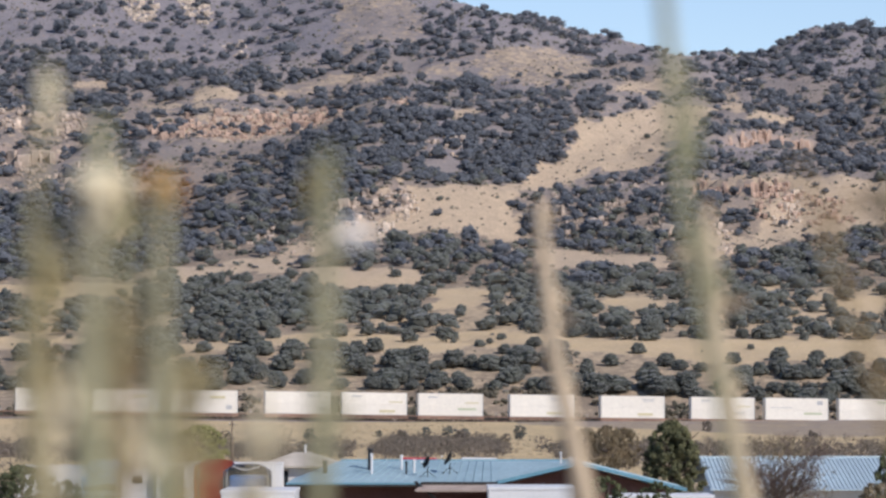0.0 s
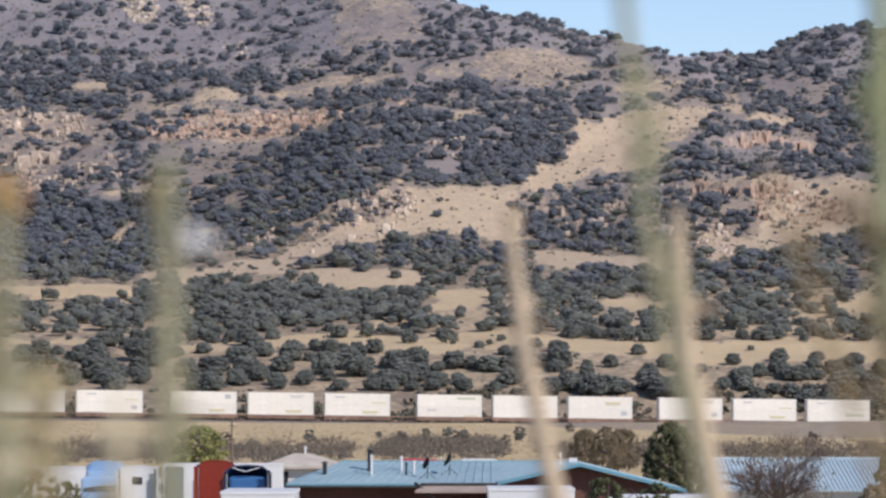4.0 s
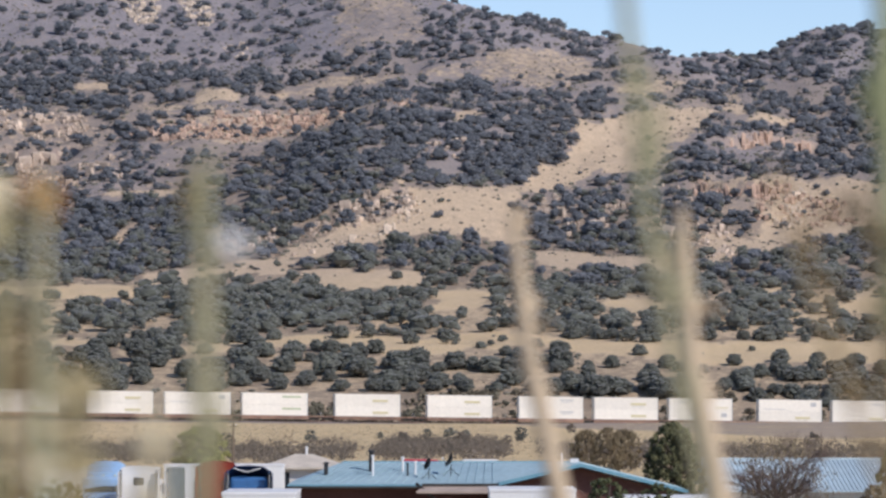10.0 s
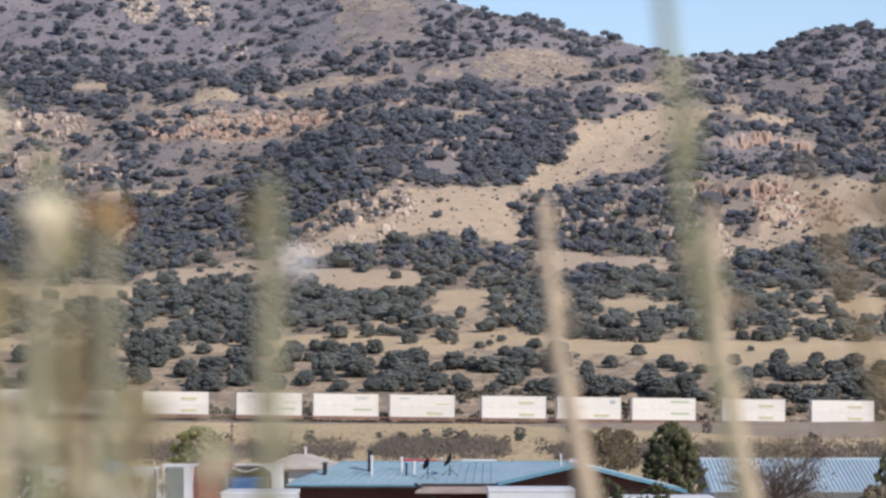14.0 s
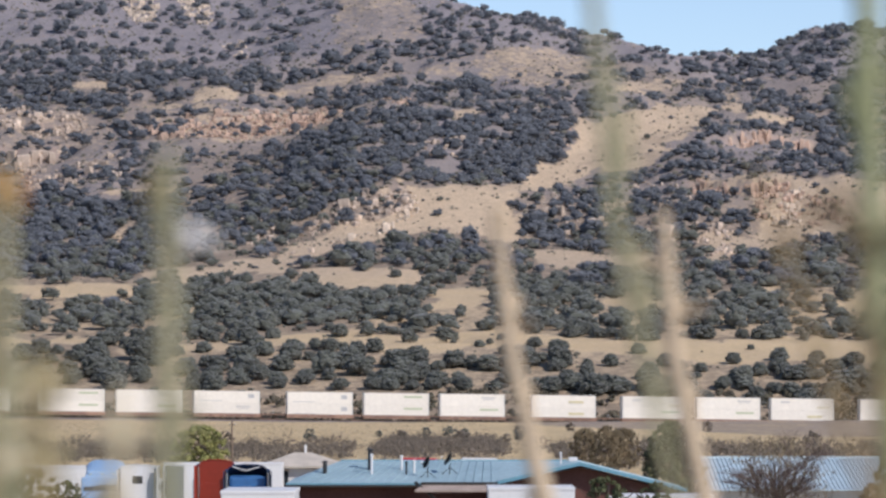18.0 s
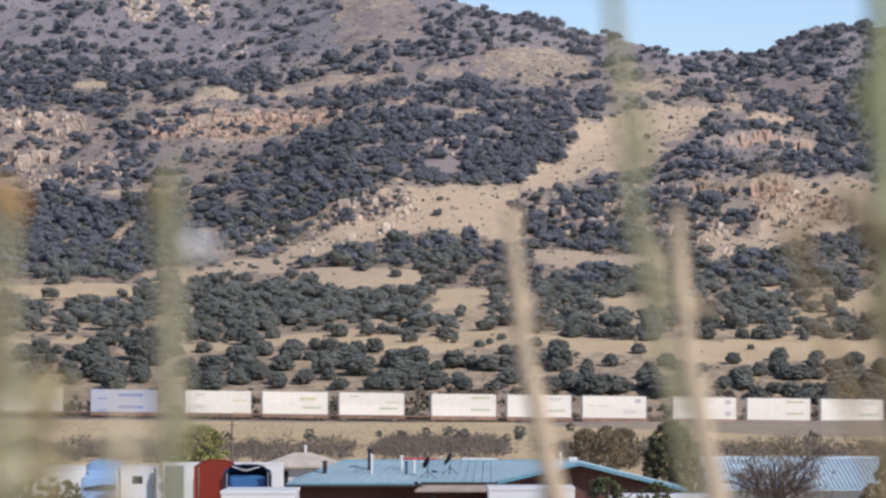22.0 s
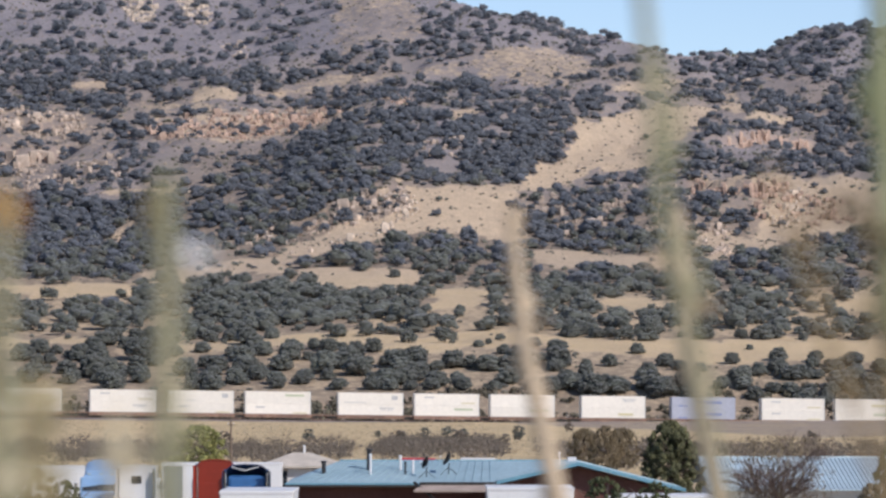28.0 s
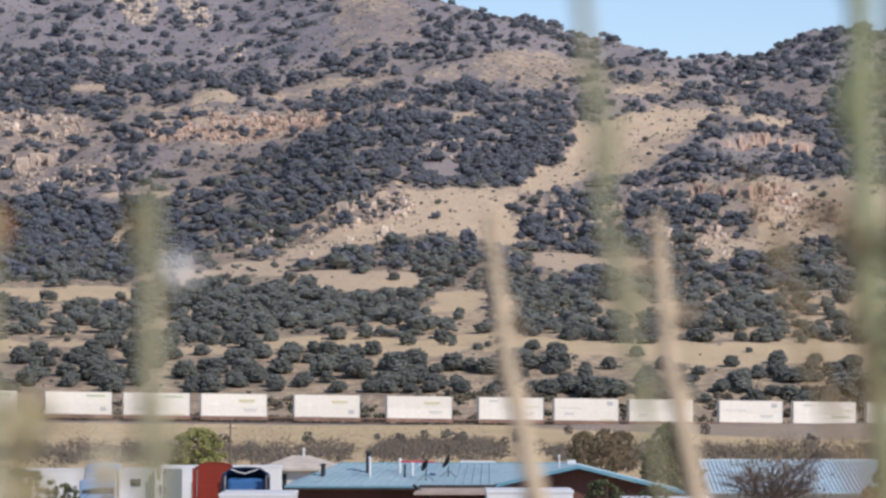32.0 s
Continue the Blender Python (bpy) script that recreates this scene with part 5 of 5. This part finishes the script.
    v, f = lumps(np.stack([x, y, z + .02], -1), w[:, None] * np.array([1.3, 1, .5]), ICO1, rng, .4)
    tagged(mesh_part("grass_tufts", v, f, M_TUFT), "tufts of dry yellow grass", "grass", kind="stuff")


M_BANKBUSH = material("olive_brown_bushes", (0.125, 0.105, 0.075), 0.95, vary=.3, size=14, second=(0.085, 0.08, 0.055), island=.35, bump=.3, depth=.05)
M_TUFT = material("dry_grass_tufts", (0.45, 0.35, 0.22), 0.95, vary=.2, size=5, second=(0.33, 0.25, 0.16), island=.3, bump=0)


def build_pole(x, y, h):
    p = thing("utility_pole", pose(x, y, float(height(x, y))), "weathered wooden utility pole", "utility pole")
    part("post", tube([(0, 0, -.3), (0, 0, h)], [.14, .1], 10), M_WOOD, p)
    part("crossarm", box(-.35, -.12, h - .5, .35, .0, h - .38, .01), M_WOOD, p)
    for sx in (-.3, .3):
        part("insulator", tube([(sx, -.06, h - .38), (sx, -.06, h - .2)], [.05, .03], 8), M_PIPE, p)


def build_van(x, y, mat, label):
    """A tall delivery van, side on."""
    c = thing("van", pose(x, y, 0), label, "van", "parked vehicles")
    part("body", prism([(-1.9, .45), (1.5, .45), (1.5, 1.3), (1.1, 2.6), (.9, 2.72), (-1.8, 2.76), (-1.9, 2.65)], -.95, .95, "y"), mat, c)
    part("hood", prism([(1.48, .45), (2.2, .45), (2.2, 1.15), (1.48, 1.35)], -.9, .9, "y"), mat, c)
    part("bumper", box(2.18, -.9, .4, 2.3, .9, .65, .03), M_DARK, c)
    for s in (-1, 1):
        part("door_window", box(.3, s * .94, 1.5, 1.0, s * .965, 2.2), M_GLASS, c)
        for wx in (-1.3, 1.45):
            w = part("wheel", tube([(wx, s * .75, .36), (wx, s * .97, .36)], [.36, .36], 14), M_RUBBER, c)
            part("rim", tube([(wx, s * .8, .36), (wx, s * .98, .36)], [.2, .19], 12), M_CHROME, w)


build_blue_house()
build_dish(.4, 248.2, 3.45, .42, -82, 62)
build_dish(-.9, 247.4, 3.25, .34, -66, 68)
build_white_house()
build_shed()
build_truck(-20.6, 256, -90, M_T_BLUE, M_T_BLUE, M_T_BLUE, "light blue sleeper truck parked nose out", M_T_GREY, 4.05)
build_truck(-18.1, 252, 90, M_T_WHITE, M_T_WHITE, M_T_WHITE, "white sleeper truck seen from behind", M_T_WHITE, 3.9, window=True)
build_truck(-15.6, 256, 90, M_T_WHITE, M_T_WHITE, M_T_GREY, "white sleeper truck with grey rear panels", M_T_WHITE, 3.85, panel=M_T_GREY)
build_truck(-12.35, 240, 78, M_T_RED, M_T_RED, M_T_RED, "orange-red sleeper truck parked between others", M_T_RED, 4.4)
build_truck(-9.72, 212, 90, M_T_NAVY, M_T_NAVY, M_T_MID, "navy blue sleeper truck with a hollow roof fairing", M_T_NAVY, 4.62, closed=False, roof_top=4.05)
build_trailer(-10.0, -6.7, 190, 197, 3.75, "white box van body with red marking bars", bars=((-1.0, 3.0, .3, 3.3, M_T_RED), (.9, 2.9, 1.4, 3.4, M_MARKG)))
build_trailer(-29, -19.5, 288, 290.6, 3.1, "long white box trailer parked behind the trucks")
build_trailer(-19.2, -11.0, 289, 291.6, 3.3, "long white box trailer parked behind the trucks")
build_trailer(2.2, 6.4, 205, 211, 3.55, "white box trailer before the red-brown house")
build_trailer(8.3, 12.8, 199, 204, 3.3, "white flat-roofed trailer beside bushes")
build_van(-1.5, 345, M_CARRED, "red delivery van parked behind the blue-roofed house")
build_van(3.4, 345, M_T_WHITE, "white delivery van parked behind the blue-roofed house")
build_pole(-24.0, 480, 4.7)
build_valley()


# ---- weeds close before the lens ----
M_STRAW = material("pale_straw_stem", (0.61, 0.48, 0.325), 0.8, vary=.2, size=.02, second=(0.50, 0.395, 0.27), bump=.1, depth=.001)
M_GREENSTEM = material("green_straw_stem", (0.28, 0.28, 0.16), 0.8, vary=.15, size=.04, second=(0.34, 0.31, 0.19), bump=.1, depth=.001)
M_SEED = material("brown_seed_head", (0.24, 0.175, 0.09), 0.9, vary=.3, size=.02, second=(0.30, 0.22, 0.11), bump=.3, depth=.001)
M_FLUFF = material("white_seed_fluff", (0.80, 0.78, 0.75), 0.95, vary=.1, size=.02, bump=.2, depth=.001)
M_ORANGE = material("orange_dry_flower", (0.50, 0.24, 0.05), 0.9, vary=.2, size=.02, bump=.2, depth=.001)
M_CREAM = material("cream_dry_flower", (0.76, 0.67, 0.46), 0.9, vary=.15, size=.02, bump=.2, depth=.001)
M_DARKLEAF = material("dark_olive_leaf", (0.09, 0.085, 0.045), 0.9, vary=.25, size=.03, bump=.2, depth=.001)
M_OLIVEWEED = material("olive_weed", (0.25, 0.235, 0.12), 0.85, vary=.2, size=.03, second=(0.32, 0.28, 0.16), bump=.1, depth=.001)
M_GOLD = material("golden_dry_leaves", (0.40, 0.31, 0.13), 0.85, vary=.2, size=.03, second=(0.33, 0.27, 0.13), bump=.1, depth=.001)
M_FRESH = material("fresh_green_stem", (0.25, 0.28, 0.13), 0.8, vary=.15, size=.04, second=(0.31, 0.32, 0.18), bump=.1, depth=.001)
GROUND_HERE = 7.05
LEVEL = 8.33
WEEDS = []


def weed(name, x, y, top, lean, r, mat, label, follow, gain=1.0, heads=(), leaves=()):
    """A stem that passes x at the eye's level, leans, and ends at top; heads: (up, aside, size x, size z, material, part name)."""
    foot = x + lean * (LEVEL - GROUND_HERE)
    w = thing(name, pose(foot, y, GROUND_HERE), label, "weed", "dry weeds before the lens")
    pts, rad, n = [], [], 26
    rng = np.random.default_rng(len(WEEDS))
    for k in range(n + 1):
        z = GROUND_HERE - .06 + (top - GROUND_HERE + .06) * (k / n) ** .8
        bend = .0022 * math.sin(z * 23 + x * 40) + .0012 * math.sin(z * 61)
        pts.append((x + lean * (LEVEL - z) + bend - foot, .004 * math.sin(z * 9), z - GROUND_HERE))
        rad.append(r * (1.0 if z < top - .02 else .75) * (1 + .16 * math.sin(k * 1.9)))
    stem = part("stem", tube(pts, rad, 10), mat, w)
    for z in (8.27, 8.30, 8.325, 8.355, 8.39):
        if z < top - .01:
            cx = x + lean * (LEVEL - z) - foot
            part("node", tube([(cx, 0, z - GROUND_HERE - .002), (cx, 0, z - GROUND_HERE), (cx, 0, z - GROUND_HERE + .002)], [r * .9, r * 1.22, r * .9], 10), mat, stem)
    for up, aside, sx, sz, hm, hn in heads:
        cx = x + lean * (LEVEL - up) - foot + aside
        here = np.array([cx, 0, up - GROUND_HERE])
        if hn.endswith("leaves"):
            for k in range(9):
                c = rng.normal(0, .42, 3) * np.array([sx, sx, sz]) + here
                v = ICO1[0] * np.array([sx * .34, .0008, sz * .16]) * rng.uniform(.7, 1.3)
                a = rng.uniform(-1, 1)
                v = np.stack([v[:, 0] * math.cos(a) - v[:, 2] * math.sin(a), v[:, 1], v[:, 0] * math.sin(a) + v[:, 2] * math.cos(a)], -1)
                mesh_part("leaf", v + c, ICO1[1], hm, w)
        else:
            q, ph = ICO3[0], rng.uniform(0, 6, 4)
            f = 1 + .28 * np.sin(3.3 * q[:, 0] + ph[0]) + .28 * np.sin(3.9 * q[:, 2] + ph[1]) + .2 * np.sin(6 * q[:, 0] + 5 * q[:, 2] + ph[2])
            v = q * (f[:, None] + rng.uniform(-.3, .2, (len(q), 1))) * np.array([sx, sx, sz]) * .68
            mesh_part(hn, v + here, ICO3[1], hm, w)
        if abs(aside) > sx * .5:
            part("stalk", bar((cx - aside, 0, up - GROUND_HERE - abs(aside) * 1.2), (cx, 0, up - GROUND_HERE), r * .35), mat, w)
    for up, side, length, rise, wide, lm in leaves:
        cx = x + lean * (LEVEL - up) - foot
        z0 = up - GROUND_HERE
        bm = bmesh.new()
        rows_ = []
        for k in range(6):
            f = k / 5
            px_, pz_ = cx + side * length * f, z0 + rise * f - .25 * length * f * f
            hw = wide * math.sin(math.pi * (.12 + .85 * f)) / 2 + .0003
            rows_.append((bm.verts.new((px_, -.004 * f, pz_ - hw)), bm.verts.new((px_, .002 - .004 * f, pz_ + hw))))
        for a, b in zip(rows_, rows_[1:]):
            bm.faces.new((a[0], b[0], b[1], a[1]))
        bmesh.ops.solidify(bm, geom=bm.faces[:], thickness=.0006)
        part("leaf", bm, lm, w)
    WEEDS.append((w, foot, y, follow, gain * y / LENS))


# sideways sway at the eye's level, second by second
SWAY_A = ((0, 48), (1, 58), (2, 32), (3, 13), (3.5, 5), (5.5, -20), (6, -4), (7, 3), (8, -20), (9, -48), (10, 2), (11, -22), (12, 20), (13, -13), (14, 55), (14.5, 20),
          (16.5, 10), (17, -20), (18, -27), (19, -12), (20, -50), (21, -50), (22, -4), (23, 5), (24, -15), (25, -18), (25.5, 10), (27.5, 15), (28, 0), (29, -2),
          (30, -2), (31, -27), (32, -35))
SWAY_B = ((0, 95), (1, 90), (2, 88), (3, 30), (3.5, 30), (5.5, 0), (6, 5), (7, 55), (8, 5), (9, -40), (10, 25), (11, -40), (12, 5), (13, 50), (14, 95), (14.5, 70),
          (16.5, 40), (17, -60), (18, -30), (19, -5), (20, -65), (21, -65), (22, 5), (23, 50), (24, 0), (25, 45), (25.5, 60), (27.5, 70), (28, 60), (29, -10),
          (30, -35), (31, -55), (32, -45))
SWAY_D = ((0, 285), (0.5, 317), (1, 245), (1.5, 101), (2, 158), (3, 92), (3.5, 45), (5.5, -45), (6, -8), (7, 25), (8, 22), (9, -80), (10, 68), (11, -85), (12,
          3), (13, 2), (13.5, 13), (14, 188), (14.5, 60), (16.5, 95), (17, -32), (18, 5), (19, -42), (20, -3), (21, -50), (22, 10), (23, -15), (24, 0), (25,
          -35), (25.5, 25), (27.5, 8), (28, 5), (29, -35), (30, 55), (31, -50), (32, -22))
# the bent tuft also bobs up and down
BOB_D = dict(((0, 27), (0.5, 82), (1, 107), (1.5, 91), (2, 70), (3, 82), (3.5, 41), (5.5, 12), (6, 12), (7, 14), (8, 17), (9, 30), (10, 17), (11, -41), (12, -102),
              (13, -56), (13.5, -28), (14, -20), (14.5, 19), (16.5, -28), (17, 17), (18, 30), (19, 50), (20, 54), (21, 45), (22, 12), (23, -38), (24, 0), (25, -1),
              (25.5, -28), (27.5, -5), (28, -5), (29, -34), (30, -28), (31, -28), (32, -25)))

weed("straw_weed", .0235, 1.2, 8.352, .12, .0026, M_STRAW, "pale dry grass stem out of focus", SWAY_A, heads=((8.348, 0, .002, .007, M_STRAW, "tip"),),
     leaves=((8.333, -1, .006, .003, .002, M_STRAW), (8.318, 1, .006, .003, .002, M_STRAW), (8.306, -1, .007, .003, .002, M_STRAW)))
weed("straw_weed", .0697, 1.2, 8.352, .16, .0026, M_STRAW, "pale dry grass stem with short side leaves", SWAY_A, leaves=((8.336, -1, .012, .004, .003, M_STRAW), (8.322, 1, .009, .004, .003, M_STRAW), (8.303, -1, .008, .003, .003, M_STRAW)))
weed("green_weed", .0365, .75, 8.42, .155, .0012, M_GREENSTEM, "tall green weed stem with small heads", SWAY_B, .97,
     heads=((8.378, .0, .0015, .010, M_GREENSTEM, "seed_head"), (8.345, .001, .0015, .009, M_GREENSTEM, "seed_head"), (8.318, .001, .0015, .008, M_GREENSTEM, "seed_head")),
     leaves=((8.315, -1, .006, .005, .003, M_DARKLEAF),))
weed("green_weed", .0800, .75, 8.42, .10, .0021, M_FRESH, "thick green weed stem with dark leaves", SWAY_A, 1.1,
     heads=((8.352, -.002, .0028, .012, M_FRESH, "seed_head"), (8.375, .003, .003, .010, M_FRESH, "side_leaves"), (8.330, -.006, .005, .006, M_DARKLEAF, "dark_leaves"), (8.305, .002, .0045, .010, M_FRESH, "side_leaves"), (8.390, -.002, .0035, .010, M_FRESH, "side_leaves")))
weed("green_weed", .0868, .75, 8.42, .11, .0017, M_GREENSTEM, "tall green weed stem with small heads", SWAY_A, 1.15,
     heads=((8.362, .001, .003, .012, M_FRESH, "side_leaves"), (8.335, -.001, .0035, .012, M_GREENSTEM, "side_leaves")))
weed("brown_weed", .0585, .7, 8.338, .35, .0009, M_SEED, "thin brown twig with dry leaves", SWAY_A, 1.0,
     heads=((8.318, .001, .0036, .0032, M_SEED, "dry_leaves"), (8.330, .005, .003, .003, M_SEED, "dry_leaves"), (8.312, .006, .003, .002, M_SEED, "dry_leaves")))
weed("seed_weed", -.0478, .7, 8.337, .03, .0019, M_GREENSTEM, "green weed with brown top and white fluff", SWAY_D,
     heads=((8.331, 0, .0026, .006, M_GOLD, "brown_head"), (8.3225, .0062, .0034, .0036, M_FLUFF, "white_fluff"), (8.309, .001, .0034, .008, M_FRESH, "side_leaves"), (8.294, .003, .0036, .007, M_GREENSTEM, "side_leaves")))
weed("orange_weed", -.0730, .7, 8.334, .04, .0017, M_GREENSTEM, "weed with an orange dry flower", SWAY_D,
     heads=((8.3300, .0, .0042, .0046, M_ORANGE, "orange_flower"), (8.313, -.002, .003, .009, M_GREENSTEM, "side_leaves")))
weed("cream_weed", -.0835, .7, 8.342, .03, .0024, M_GREENSTEM, "weed with a large cream dry flower", SWAY_D,
     heads=((8.3285, .0, .0086, .0070, M_CREAM, "cream_flower"), (8.310, .003, .005, .010, M_GREENSTEM, "side_leaves")))
weed("brown_weed", -.0755, .7, 8.312, .02, .0014, M_SEED, "low brown weed with dry leaves", SWAY_D, .9,
     heads=((8.306, .0, .006, .005, M_SEED, "dry_leaves"), (8.298, .005, .004, .005, M_CREAM, "cream_flower")))
weed("cream_weed", -.0870, .7, 8.297, .02, .0014, M_CREAM, "low weed with cream dry flowers", SWAY_D, .9,
     heads=((8.294, .0, .0060, .0050, M_CREAM, "cream_flower"), (8.280, .004, .005, .008, M_GREENSTEM, "side_leaves")))
weed("olive_weed", -.0795, .7, 8.336, .03, .0011, M_OLIVEWEED, "thin olive weed with loose leaves", SWAY_D,
     heads=((8.326, .001, .004, .006, M_OLIVEWEED, "side_leaves"), (8.305, -.002, .005, .008, M_OLIVEWEED, "side_leaves"), (8.288, .002, .005, .006, M_CREAM, "cream_flower")))
weed("olive_weed", -.0940, .7, 8.352, .02, .0012, M_OLIVEWEED, "thin olive weed with loose leaves", SWAY_D, 1.05,
     heads=((8.345, .0, .003, .006, M_CREAM, "cream_flower"), (8.320, .002, .005, .008, M_OLIVEWEED, "side_leaves"), (8.300, -.002, .006, .008, M_OLIVEWEED, "side_leaves")))
weed("olive_weed", -.0680, .7, 8.302, .02, .0012, M_OLIVEWEED, "low olive weed with loose leaves", SWAY_D, .95,
     heads=((8.296, .001, .005, .005, M_OLIVEWEED, "side_leaves"), (8.284, -.002, .006, .006, M_SEED, "dry_leaves")))

weed("gold_weed", -.0672, .7, 8.304, .02, .0012, M_GOLD, "golden dry weed with loose leaves", SWAY_D, .97,
     heads=((8.299, .0, .003, .004, M_GOLD, "dry_leaves"), (8.289, .001, .0045, .007, M_OLIVEWEED, "side_leaves"), (8.278, -.001, .005, .007, M_GOLD, "dry_leaves")))
weed("gold_weed", -.0905, .7, 8.322, .02, .0013, M_GOLD, "golden dry weed with loose leaves", SWAY_D, 1.0,
     heads=((8.315, .0, .0035, .006, M_GOLD, "dry_leaves"), (8.296, .001, .0055, .008, M_CREAM, "cream_flower"), (8.280, -.001, .006, .007, M_OLIVEWEED, "side_leaves")))
weed("cream_weed", -.0715, .7, 8.290, .02, .0014, M_CREAM, "low weed with cream dry flowers", SWAY_D, .95,
     heads=((8.286, .0, .0060, .0050, M_CREAM, "cream_flower"), (8.274, .003, .006, .007, M_OLIVEWEED, "side_leaves")))
weed("cream_weed", -.0545, .7, 8.298, .02, .0012, M_CREAM, "low weed with cream dry flowers", SWAY_D, .92,
     heads=((8.289, .0, .0046, .0050, M_CREAM, "cream_flower"), (8.279, -.002, .004, .005, M_CREAM, "cream_flower")))
weed("brown_weed", .0715, .7, 8.333, .12, .0007, M_SEED, "thin brown twig with dry leaves", SWAY_A, 1.0,
     heads=((8.325, .0, .0045, .004, M_SEED, "dry_leaves"), (8.313, -.002, .005, .004, M_OLIVEWEED, "side_leaves"), (8.303, .003, .0045, .004, M_SEED, "dry_leaves"), (8.324, .0055, .0075, .0065, M_DARKLEAF, "dark_leaves"), (8.312, .0065, .0085, .007, M_DARKLEAF, "dark_leaves")))


def sway():
    for w, foot, y, follow, scale in WEEDS:
        bob = BOB_D if follow is SWAY_D else {}
        walk(w, [(t, pose(foot, y, GROUND_HERE + bob.get(t, 0) * y / LENS, 0, math.degrees(d * scale / (LEVEL - GROUND_HERE)), 0)) for t, d in follow])


def motions():
    """All that moves: the train along its track, the weeds in the wind."""
    for ob, s0, up in TRAIN:
        walk(ob, [(t, on_track(s0 + d, up)) for t, d in TRAVEL])
    sway()


motions()
